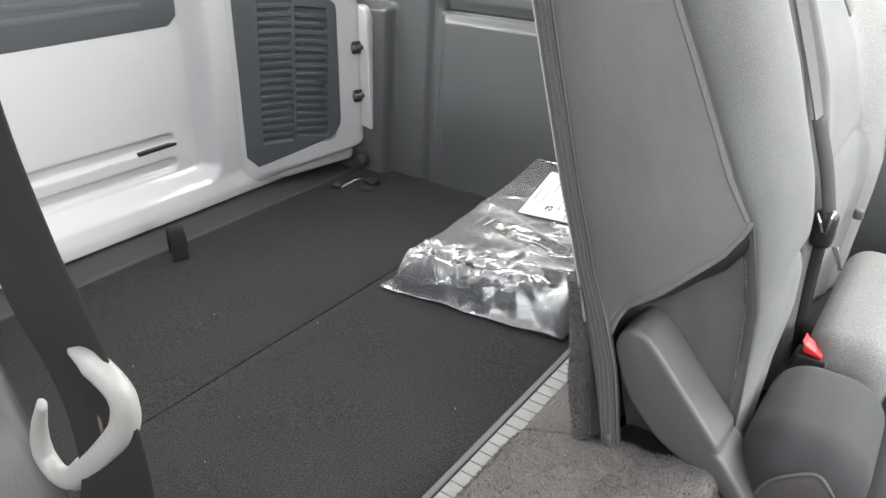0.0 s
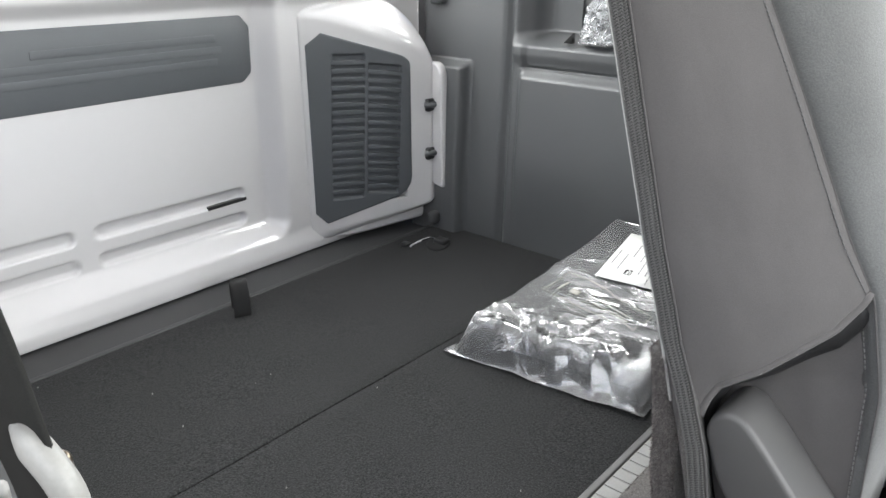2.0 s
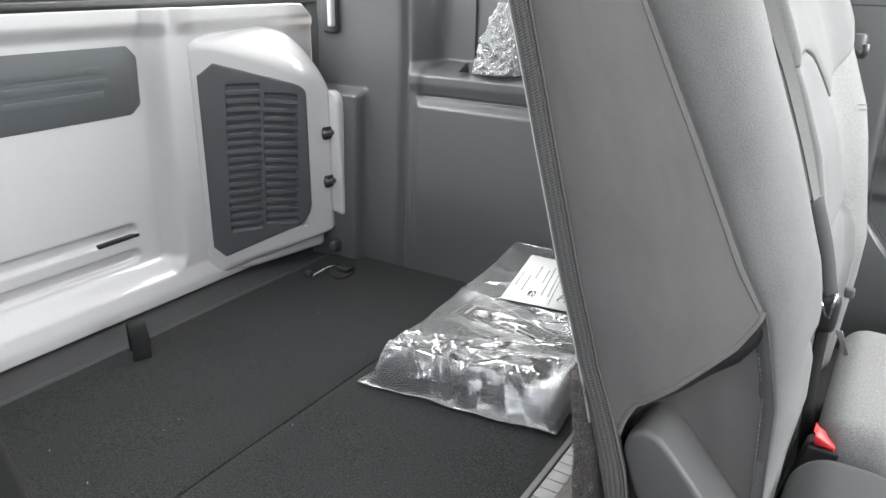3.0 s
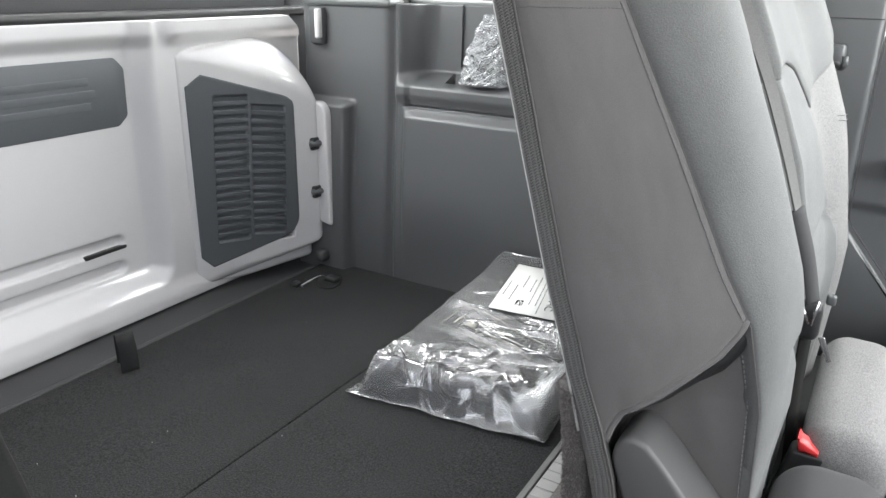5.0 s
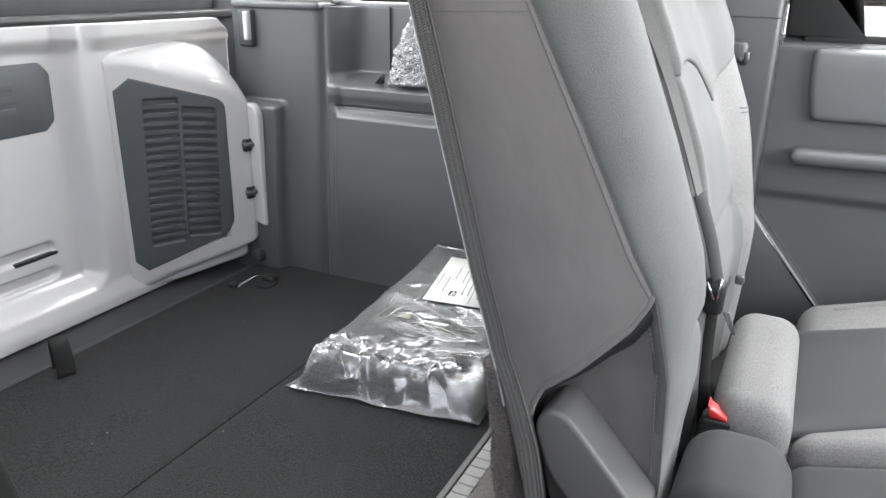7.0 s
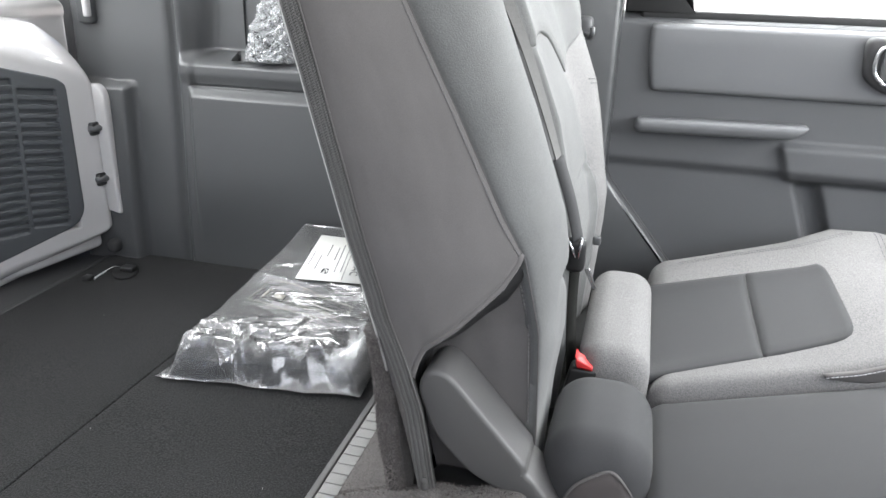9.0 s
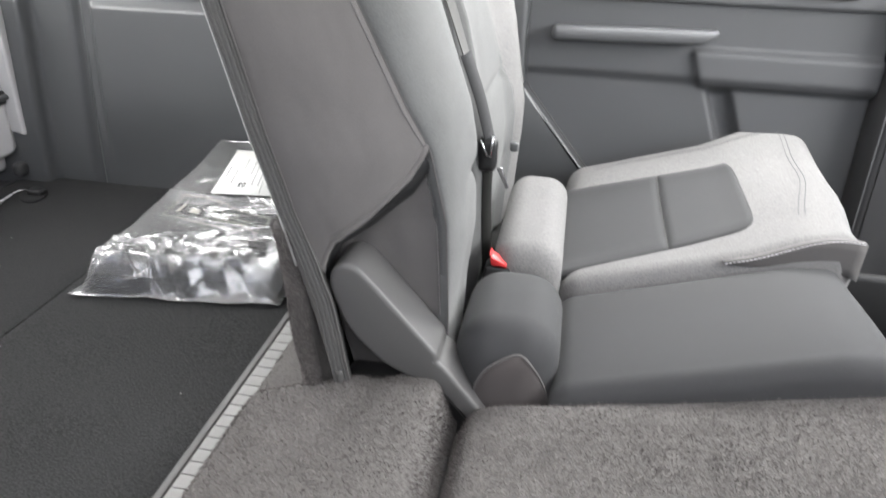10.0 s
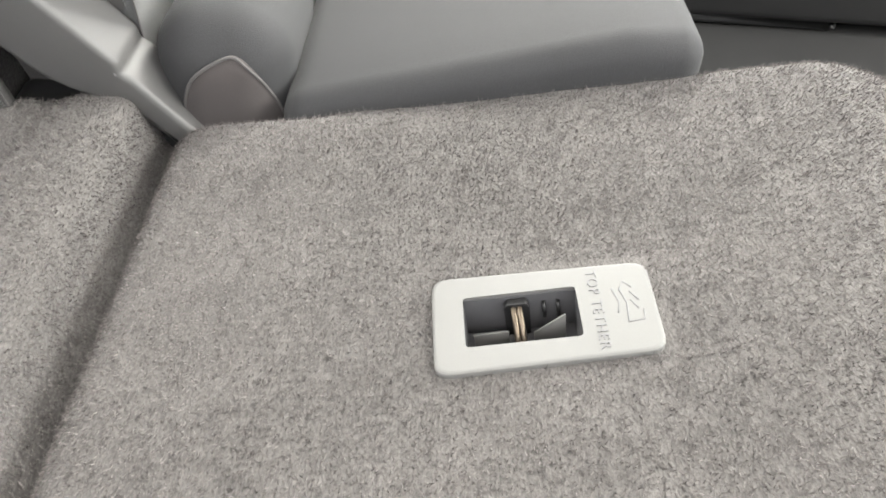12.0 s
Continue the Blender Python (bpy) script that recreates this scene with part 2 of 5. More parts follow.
def pile(name, rows, count, length, width, material, parent, seed, keep=None, out=(0, 0, 1)):
    """Short felt fibres standing out of a skin of rows, leaning every way."""
    rng = np.random.default_rng(seed)
    g = np.array([[tuple(p) for p in r] for r in rows])
    c = (g[1:, 1:] + g[:-1, :-1]) / 2
    e1, e2 = g[1:, :-1] - g[:-1, :-1], g[:-1, 1:] - g[:-1, :-1]
    nrm = np.cross(e1, e2)
    area = np.linalg.norm(nrm, axis=2)
    if keep:
        area = area * np.array([[keep(i, j) for j in range(c.shape[1])] for i in range(c.shape[0])])
    pick = rng.choice(area.size, count, p=(area / area.sum()).ravel())
    i, j = np.divmod(pick, c.shape[1])
    u, v = rng.random((count, 1)), rng.random((count, 1))
    base = g[i, j] + u * e1[i, j] + v * e2[i, j]
    up = nrm[i, j] / (area[i, j][:, None] + 1e-12)
    up = up * np.sign(up @ np.array(out)[:, None] + 1e-9)
    lean = rng.normal(0, 0.55, (count, 3)) + np.array([0.15, -0.75, 0.0])
    d = up + lean
    d = d / np.linalg.norm(d, axis=1)[:, None] * length * rng.uniform(0.5, 1.1, (count, 1))
    side = np.cross(d, rng.normal(0, 1, (count, 3)))
    side = side / np.linalg.norm(side, axis=1)[:, None] * width / 2
    vs = np.stack([base - side - up * 0.0004, base + side - up * 0.0004, base + d], 1).reshape(-1, 3)
    me = bpy.data.meshes.new(name)
    me.from_pydata(vs.tolist(), [], np.arange(3 * count).reshape(-1, 3).tolist())
    me.materials.append(material)
    ob = new(name, me)
    ob.parent = parent
    ob.matrix_parent_inverse = HOME.get(parent.name, Matrix()).inverted()
    return tagged(ob, kind="stuff")


def single(name, bm, material, label, category, group="", kind="", smooth=True):
    return tagged(part(name, bm, material, None, "", smooth), label, category, group, kind)


def rbox(x0, x1, y0, y1, z0, z1, r=0.01, n=3, f=None, bm=None):
    """A box with rounded edges of radius r; f maps each point."""
    bm = bm or bmesh.new()
    lo, hi = Vector((x0, y0, z0)), Vector((x1, y1, z1))
    r = min(r, *((hi - lo) * 0.499))
    steps = []
    for a in range(3):
        mid = max(1, int((hi[a] - lo[a]) / max(r * 2, 0.03))) if f else 1
        mid = min(mid, 40)
        q = [lo[a] + r * (1 - math.cos(i / n * math.pi / 2)) for i in range(n)]
        q += [lo[a] + r + (hi[a] - lo[a] - 2 * r) * i / mid for i in range(mid + 1)]
        q += [hi[a] - r + r * math.sin(i / n * math.pi / 2) for i in range(1, n + 1)]
        steps.append(q)
    cache = {}

    def vert(p):
        key = tuple(round(c, 6) for c in p)
        if key not in cache:
            inner = Vector([min(max(p[a], lo[a] + r), hi[a] - r) for a in range(3)])
            d = Vector(p) - inner
            q = inner + d.normalized() * r if d.length > 1e-9 else Vector(p)
            cache[key] = bm.verts.new(f(q) if f else q)
        return cache[key]

    for a in range(3):
        b, c = (a + 1) % 3, (a + 2) % 3
        for side in (lo[a], hi[a]):
            for i in range(len(steps[b]) - 1):
                for j in range(len(steps[c]) - 1):
                    quad = []
                    for bi, cj in ((i, j), (i + 1, j), (i + 1, j + 1), (i, j + 1)):
                        p = [0, 0, 0]
                        p[a], p[b], p[c] = side, steps[b][bi], steps[c][cj]
                        quad.append(vert(p))
                    if len(set(quad)) > 2:
                        try:
                            bm.faces.new(list(dict.fromkeys(quad)))
                        except ValueError:
                            pass
    return bm


def fillet(pts, r, n=4):
    """Rounds the corners of a flat outline."""
    out = []
    for i, p in enumerate(pts):
        p, a, b = Vector(p), Vector(pts[i - 1]), Vector(pts[(i + 1) % len(pts)])
        rr = r[i] if isinstance(r, (list, tuple)) else r
        da, db = (a - p), (b - p)
        d = min(rr, da.length * 0.45, db.length * 0.45)
        s, e = p + da.normalized() * d, p + db.normalized() * d
        for k in range(n + 1):
            t = k / n
            out.append((s * (1 - t) ** 2 + p * 2 * t * (1 - t) + e * t * t)[:])
    return out


PLANES = {"x": lambda u, v, w: (w, u, v), "y": lambda u, v, w: (u, w, v), "z": lambda u, v, w: (u, v, w)}


def prism(pts, axis, a, b, bevel=0.0, seg=2, to=None, bm=None):
    """A flat outline (u, v) drawn out along an axis from a to b, with its rims bevelled."""
    bm = bm or bmesh.new()
    to = to or PLANES[axis]
    c = Vector((sum(p[0] for p in pts) / len(pts), sum(p[1] for p in pts) / len(pts)))
    levels = [(a, 0.0), (b, 0.0)]
    if bevel:
        s = 1 if b > a else -1
        levels = [(a, bevel)] + [(a + s * bevel * (1 - math.cos(k / seg * math.pi / 2)), bevel * (1 - math.sin(k / seg * math.pi / 2))) for k in range(1, seg + 1)]
        levels += [(b - s * (q[0] - a) * s * s, q[1]) for q in reversed(levels)]
    n = len(pts)
    rings = []
    area = sum(pts[i - 1][0] * pts[i][1] - pts[i][0] * pts[i - 1][1] for i in range(n))
    for w, inset in levels:
        ring = []
        for i in range(n):
            p, q, o = Vector(pts[i - 1]), Vector(pts[(i + 1) % n]), Vector(pts[i])
            t = (q - p).normalized()
            nrm = Vector((-t.y, t.x)) * (1 if area > 0 else -1)
            ring.append(bm.verts.new(to(*(o + nrm * inset), w)))
        rings.append(ring)
    for r0, r1 in zip(rings, rings[1:]):
        for i in range(n):
            bm.faces.new((r0[i - 1], r0[i], r1[i], r1[i - 1]))
    caps = [bm.faces.new(rings[0]), bm.faces.new(rings[-1])]
    if n > 4:
        bmesh.ops.triangulate(bm, faces=caps, ngon_method="EAR_CLIP")
    return bm


def sheet(rows, offset, bm=None, keep=None):
    """A solid skin: rows of points, and the same pushed back by offset, closed at the rim."""
    bm = bm or bmesh.new()
    off = Vector(offset)
    f = [[bm.verts.new(p) for p in r] for r in rows]
    g = [[bm.verts.new(Vector(p) + off) for p in r] for r in rows]
    nr, nc = len(rows), len(rows[0])
    have = set()
    for i in range(nr - 1):
        for j in range(nc - 1):
            if keep is None or keep(i, j):
                have.add((i, j))
    for i, j in have:
        bm.faces.new((f[i][j], f[i][j + 1], f[i + 1][j + 1], f[i + 1][j]))
        bm.faces.new((g[i][j], g[i + 1][j], g[i + 1][j + 1], g[i][j + 1]))
        for (di, dj), (a, b) in (((-1, 0), ((i, j), (i, j + 1))), ((1, 0), ((i + 1, j), (i + 1, j + 1))), ((0, -1), ((i, j), (i + 1, j))), ((0, 1), ((i, j + 1), (i + 1, j + 1)))):
            if (i + di, j + dj) not in have:
                bm.faces.new((f[a[0]][a[1]], f[b[0]][b[1]], g[b[0]][b[1]], g[a[0]][a[1]]))
    for v in [v for v in bm.verts if not v.link_faces]:
        bm.verts.remove(v)
    return bm


def tube(pts, r, sides=8, bm=None, closed=False):
    bm = bm or bmesh.new()
    pts = [Vector(p) for p in pts]
    rings, up = [], None
    for i, p in enumerate(pts):
        t = (pts[min(i + 1, len(pts) - 1)] - pts[max(i - 1, 0)]).normalized()
        up = (up - t * up.dot(t)).normalized() if up else t.orthogonal().normalized()
        side = t.cross(up)
        rings.append([bm.verts.new(p + (up * math.cos(k / sides * math.tau) + side * math.sin(k / sides * math.tau)) * r) for k in range(sides)])
    for a, b in zip(rings, rings[1:]):
        for k in range(sides):
            bm.faces.new((a[k - 1], a[k], b[k], b[k - 1]))
    bm.faces.new(rings[0])
    bm.faces.new(rings[-1])
    return bm


def smoothpath(pts, n=6):
    """A Catmull-Rom line through the points."""
    p = [Vector(q) for q in pts]
    p = [2 * p[0] - p[1]] + p + [2 * p[-1] - p[-2]]
    out = []
    for i in range(1, len(p) - 2):
        for k in range(n):
            t = k / n
            out.append(0.5 * (2 * p[i] + (p[i + 1] - p[i - 1]) * t + (2 * p[i - 1] - 5 * p[i] + 4 * p[i + 1] - p[i + 2]) * t * t + (3 * p[i] - p[i - 1] - 3 * p[i + 1] + p[i + 2]) * t ** 3))
    return out + [p[-2]]


def ribbon(pts, across, width, thick, bm=None):
    """A flat strap along pts, spread by width along across (one vector or one for each point)."""
    bm = bm or bmesh.new()
    rings = []
    for i, p in enumerate(pts):
        t = (pts[min(i + 1, len(pts) - 1)] - pts[max(i - 1, 0)]).normalized()
        a = Vector(across[i] if isinstance(across, list) else across)
        a = (a - t * a.dot(t)).normalized()
        nn = t.cross(a)
        rings.append([bm.verts.new(p + a * (width / 2 * sa) + nn * (thick / 2 * sn)) for sa, sn in ((-1, 0), (-0.96, 1), (0.96, 1), (1, 0), (0.96, -1), (-0.96, -1))])
    for a, b in zip(rings, rings[1:]):
        for k in range(6):
            bm.faces.new((a[k - 1], a[k], b[k], b[k - 1]))
    bm.faces.new(rings[0])
    bm.faces.new(rings[-1])
    return bm


def stitches(pts, parent, material, pitch=0.005, r=0.0006):
    """One seam of separate thread loops, joined."""
    bm = bmesh.new()
    pts = [Vector(p) for p in pts]
    seglen = [(b - a).length for a, b in zip(pts, pts[1:])]
    total, s = sum(seglen), 0.0

    def at(d):
        for a, b, q in zip(pts, pts[1:], seglen):
            if d <= q:
                return a.lerp(b, d / q if q else 0)
            d -= q
        return pts[-1]

    while s + pitch * 0.7 < total:
        tube([at(s), at(s + pitch * 0.35) , at(s + pitch * 0.7)], r, 5, bm)
        s += pitch
    return tagged(part("stitching", bm, material, parent), kind="stuff")


def tab(z, *pairs):
    """Straight lines between pairs of (z, value)."""
    return float(np.interp(z, [p[0] for p in pairs], [p[1] for p in pairs]))


def curved(z, *pairs):
    """A smooth rounded line through pairs of (z, value), rising in z."""
    k = [p[0] for p in pairs]
    v = [p[1] for p in pairs]
    if z <= k[0]:
        return v[0]
    if z >= k[-1]:
        return v[-1]
    i = max(j for j in range(len(k)) if k[j] <= z)
    d = [(v[j + 1] - v[j]) / (k[j + 1] - k[j]) for j in range(len(k) - 1)]
    m = [d[0]] + [0.0 if d[j] * d[j + 1] <= 0 else 2 * d[j] * d[j + 1] / (d[j] + d[j + 1]) for j in range(len(d) - 1)] + [d[-1]]
    h = k[i + 1] - k[i]
    t = (z - k[i]) / h
    return v[i] * (1 + 2 * t) * (1 - t) ** 2 + m[i] * h * t * (1 - t) ** 2 + v[i + 1] * t * t * (3 - 2 * t) + m[i + 1] * h * t * t * (t - 1)


def sstep(a, b, t):
    t = min(max((t - a) / (b - a), 0.0), 1.0)
    return t * t * (3 - 2 * t)


def roundrect(u, v, u0, u1, v0, v1, r):
    """Distance outside (+) or inside (-) a rectangle with round corners."""
    qx, qy = abs(u - (u0 + u1) / 2) - (u1 - u0) / 2 + r, abs(v - (v0 + v1) / 2) - (v1 - v0) / 2 + r
    return math.hypot(max(qx, 0), max(qy, 0)) + min(max(qx, qy), 0) - r


def grid(u0, u1, nu, v0, v1, nv, f):
    return [[f(u0 + (u1 - u0) * i / nu, v0 + (v1 - v0) * j / nv) for j in range(nv + 1)] for i in range(nu + 1)]


# ---- the shell of the car ----
def shell():
    single("ground", rbox(-60, 60, -60, 60, -0.85, -0.80, 0.01), M_GROUND, "pale concrete ground under and around the car", "ground", kind="structure", smooth=False)
    single("ceiling", rbox(-1.0, 1.95, 0.0, 2.0, 1.10, 1.14, 0.02), M_HEAD, "pale grey cloth headliner of the roof", "ceiling", kind="structure")
    single("floor_front", rbox(-0.1, 1.95, 0.0, 2.0, -0.33, -0.28, 0.01), M_VOID, "black carpeted footwell floor", "floor", kind="structure")
    single("underfloor", rbox(-0.98, 0.05, 0.30, 1.85, -0.33, -0.03, 0.01), M_VOID, "black sheet under the cargo floor", "floor", kind="structure")
    single("wall_front", rbox(1.90, 1.95, 0.0, 2.0, -0.3, 0.45, 0.02), M_TRIM, "plain dark dashboard wall", "wall", kind="structure")
    # Added out of view to close the near side and cut low sky light.
    single("near_side_light_stop", rbox(-0.10, 1.95, 0.0, 0.06, -0.33, 0.50, 0.02), M_TRIM, "added unseen grey panel that cuts low light from the near side", "wall", kind="structure")
    # far side above and between the openings
    single("roof_rail_far", rbox(-1.0, 1.95, 1.80, 1.98, 1.0, 1.12, 0.03), M_HEAD, "pale grey roof rail trim", "trim", kind="structure")
    single("roof_rail_near", rbox(-1.0, 1.95, 0.0, 0.10, 1.0, 1.12, 0.03), M_HEAD, "pale grey roof rail trim", "trim", kind="structure")
    single("pillar_rear_near", rbox(-1.0, -0.80, 0.05, 0.28, 0.3, 1.1, 0.03), M_TRIM, "grey rear pillar trim", "trim", kind="structure")
    single("header_rear", rbox(-1.02, -0.95, 0.0, 2.0, 1.0, 1.1, 0.02), M_TRIM, "dark rail over the rear window", "trim", kind="structure")


shell()


# ---- cargo floor ----
def cargo_floor():
    root = thing("cargo_floor", (-0.35, 1.05, 0), "black carpeted folding cargo floor in two panels", "floor", kind="structure")
    def dip(p):
        return Vector((p.x, p.y, p.z + 0.0015 * noise.noise(p * 7)))
    part("floor_panel", rbox(-0.713, -0.3506, 0.45, 1.598, -0.02, 0.0, 0.0022, 2, dip), M_FLOOR, root)
    part("floor_panel", rbox(-0.3494, -0.004, 0.45, 1.598, -0.02, 0.0, 0.0022, 2, dip), M_FLOOR, root)
    rng = random.Random(31)
    bm = bmesh.new()
    for k in range(16):
        x, y, r = rng.uniform(-0.70, -0.02), rng.uniform(0.62, 1.55), rng.uniform(0.0003, 0.0006)
        rbox(x - r, x + r, y - r, y + r, -0.0005, 0.0022, r * 0.4, 1, bm=bm)
    tagged(part("lint", bm, M_STRIP, root), kind="stuff")
    strip = thing("threshold_strip", (0.015, 1.05, 0), "light grey ribbed plastic edge strip along the cargo floor", "trim", kind="structure")
    part("strip_base", rbox(-0.004, 0.034, 0.45, 1.7, -0.02, 0.0005, 0.002), M_STRIP, strip)
    part("dark_lip", rbox(-0.005, 0.004, 0.45, 1.7, -0.01, 0.004, 0.002), M_LEVER, strip, "dark grey ribbed lip")
    tile = None
    y = 0.46
    while y < 1.24:
        bm = rbox(0.0055, 0.0335, 0, 0.0191, 0.0, 0.0032, 0.0009, 1, lambda p: Vector((p.x, p.y, p.z * (1 - 0.28 * p.y / 0.0185))))
        if tile is None:
            tile = part("ridge", bm, M_STRIP, strip)
            mesh = tile.data
        else:
            bm.free()
            tile = new("ridge", mesh)
            tile.parent, tile.matrix_parent_inverse = strip, HOME[strip.name].inverted()
        tile.location = (0, y, 0)
        y += 0.0195
    sill = thing("rear_sill", (-0.77, 1.0, 0), "dark grey plastic load sill below the tailgate", "trim", kind="structure")
    part("sill_plate", rbox(-0.87, -0.7145, 0.40, 1.62, -0.04, -0.006, 0.006, 3), M_SILL, sill)
    part("sill_lip", rbox(-0.728, -0.7145, 0.40, 1.60, -0.03, -0.001, 0.004, 2), M_SILL, sill)


cargo_floor()


# ---- tailgate ----
GF, GP = -0.815, -0.850


def gate_x(y, z):
    d = roundrect(y, z, 0.30, 1.262, 0.050, 0.600, 0.03)
    x = GP + (GF - GP) * sstep(-0.028, 0.012, d)
    for y0, y1 in ((0.905, 1.192), (0.36, 0.872)):
        for zc in (0.139, 0.091):
            q = roundrect(y, z, y0, y1, zc - 0.013, zc + 0.013, 0.012)
            x -= 0.010 * (1 - sstep(-0.0055, 0.001, q))
    x += 0.010 * (1 - sstep(0.012, 0.05, z))
    # rolled top edge with a notch where the upright bead meets it
    x += 0.020 * sstep(0.470, 0.500, z) * (1 - 0.9 * math.exp(-((y - 1.285) / 0.018) ** 2))
    return x


WK = 0.45


def wedge_x(y):
    return GF + 0.0015 + WK * (y - 1.320)


BOX_TOP = ((1.316, 0.452), (1.335, 0.463), (1.40, 0.472), (1.485, 0.480), (1.52, 0.475), (1.55, 0.455), (1.58, 0.424), (1.605, 0.380), (1.625, 0.32))
BOX_LOW = ((1.316, 0.004), (1.50, 0.028), (1.56, 0.040), (1.60, 0.068), (1.625, 0.12))


def box_x(y, z):
    """The hinge box: a wedge that rises towards the hinge, with a broad sloping top and rounded shoulders."""
    top, low = curved(y, *BOX_TOP), curved(y, *BOX_LOW)
    def ease(t):
        t = min(max(t, 0.0), 1.0)
        return math.sqrt(1 - (1 - t) ** 2)
    wide = 0.014 + 0.082 * sstep(1.31, 1.54, y)
    lip = ease((top - z) / 0.012)
    t = min(max((top - z) / wide, 0.0), 1.0)
    slope = 0.34 * lip + 0.66 * math.sin(t * math.pi / 2)
    m = min(slope, ease((z - low) / 0.026))
    h = (wedge_x(min(y, 1.560)) - GF) * m * ease((1.622 - y) / 0.060)
    return GF - 0.0030 + h + 0.0042 * sstep(1.316, 1.319, y)


def tailgate():
    root = thing("tailgate", (-0.85, 1.0, 0.0), "closed white painted swing tailgate with dark grill inserts", "tailgate")
    def outer(y, k):
        return (gate_x(y, k * (0.520 - 0.85 * max(y - 1.597, 0))), y, k * (0.520 - 0.85 * max(y - 1.597, 0)))
    rows = grid(0.36, 1.645, 300, 0.0, 1.0, 200, outer)
    part("inner_panel", sheet(rows, (-0.05, 0, 0)), M_WHITE, root)
    rows = grid(1.316, 1.622, 150, 0.0, 0.486, 300, lambda y, z: (box_x(y, z), y, z))
    def inside(i, j):
        y, z = rows[i][j][1], rows[i][j][2]
        top, low = curved(y, *BOX_TOP) + 0.002, curved(y, *BOX_LOW) - 0.005
        if 1.342 < y < 1.508 and 0.078 < z < tab(y, (1.34, 0.404), (1.508, 0.362)):
            return False
        return low <= z <= top
    part("hinge_box", sheet(rows, (-0.03, 0, 0), keep=inside), M_WHITE, root, "white painted raised hinge box")
    # long dark insert with faint pressed bars
    pts = [(0.52, 0.341), (1.214, 0.344), (1.233, 0.360), (1.236, 0.441), (1.219, 0.460), (0.52, 0.463)]
    ins = part("recessed_insert", prism(fillet(pts, 0.004, 2), "x", -0.852, GP + 0.0015, 0.001), M_TRIM_DARK, root, "dark grey plastic insert")
    for z, y0, y1 in ((0.425, 0.86, 1.165), (0.405, 0.80, 1.175), (0.385, 0.70, 1.165), (0.40, 0.55, 0.78)):
        part("pressed_bar", rbox(GP, GP + 0.0022, y0, y1, z - 0.006, z + 0.006, 0.0006, 3), M_TRIM_DARK, ins)
    pts = fillet([(1.112, 0.1230), (1.196, 0.1245), (1.196, 0.1310), (1.112, 0.1295)], 0.003, 5)
    part("slot", prism(pts, "x", GP - 0.012, GP + 0.0006, 0.0005), M_BLACK, root, "narrow black slot")
    # grill plate on the wedge
    def on_wedge(u, v, w):
        n = Vector((1, -WK, 0)).normalized()
        return Vector((wedge_x(u), u, v)) + n * w
    lows = ((1.328, 0.070), (1.349, 0.046), (1.490, 0.084), (1.508, 0.094), (1.517, 0.110), (1.520, 0.124))
    tops = ((1.328, 0.402), (1.333, 0.405), (1.356, 0.423), (1.495, 0.377), (1.507, 0.372), (1.518, 0.362), (1.520, 0.352))
    COLS = ((1.373, 1.4345, 0.383, 0.094), (1.4405, 1.504, 0.363, 0.099))
    def drift(v):
        return -0.012 * (0.38 - v) / 0.28
    def plate_point(u, k):
        v = tab(u, *lows) + (tab(u, *tops) - tab(u, *lows)) * k
        e = min(u - 1.328, 1.520 - u, v - tab(u, *lows), tab(u, *tops) - v)
        w = 0.0018 + 0.0012 * sstep(0.0, 0.002, e)
        for u0, u1, v1, v0 in COLS:
            slant = -0.14 * (u - u0) if u0 > 1.44 else -0.03 * (u - u0)
            q = roundrect(u - drift(v), v - slant, u0, u1, v0, v1, 0.003)
            w -= 0.0060 * (1 - sstep(-0.0022, 0.0, q))
        return on_wedge(u, v, w)
    plate = part("grill_plate", sheet(grid(1.328, 1.520, 128, 0, 1, 180, plate_point), Vector((1, -WK, 0)).normalized() * -0.004), M_TRIM_DARK, root, "dark grey louvred grill plate")
    # louvres in two columns, their slots open to the recess behind
    for u0, u1, v1, v0 in COLS:
        tilt = -0.14 if u0 > 1.44 else -0.03
        rows = round((v1 - v0) / 0.0161)
        for i in range(1, rows):
            z = v1 - i * (v1 - v0) / rows
            a, b, d = u0 - 0.001 + drift(z), u1 + 0.001 + drift(z), tilt * (u1 - u0)
            part("louvre", prism([(a, z - 0.0044), (b, z - 0.0044 + d), (b, z + 0.0044 + d), (a, z + 0.0044)], "x", -0.0030, 0.0029, 0.0012, 3, to=on_wedge), M_TRIM_DARK, plate)
    # hinge pins and flange; black blocks stand for the shaded cut-outs
    for z in (0.272, 0.170):
        kn = part("hinge", rbox(-0.735, -0.700, 1.548, 1.572, z - 0.014, z + 0.012, 0.004), M_BLACK, root, "black block for the dark inside of the hinge cut-out")
        part("hinge_pin", tube([(-0.706, 1.545, z), (-0.697, 1.574, z)], 0.0065, 12), M_TRIM, kn, "grey hinge pin")
    fl = fillet([(-0.722, 0.105), (-0.676, 0.094), (-0.682, 0.338), (-0.696, 0.356), (-0.722, 0.356)], [0.004, 0.008, 0.02, 0.02, 0.006], 3)
    part("hinge_flange", prism(fl, "y", 1.566, 1.588, 0.004), M_WHITE, root, "white hinge flange")
    def lower(y, k):
        low = curved(y, *BOX_LOW)
        z0 = 0.004 + 0.010 * sstep(1.36, 1.60, y)
        z = z0 + (low + 0.020 - z0) * k
        rise = (wedge_x(min(y, 1.56)) - GF) * 0.80 * sstep(1.33, 1.42, y)
        end = math.sqrt(max(0.0, 1 - max(0.0, (y - 1.555) / 0.037) ** 2))
        bend = math.sqrt(max(0.0, 1 - (1 - min(k / 0.35, 1.0)) ** 2))
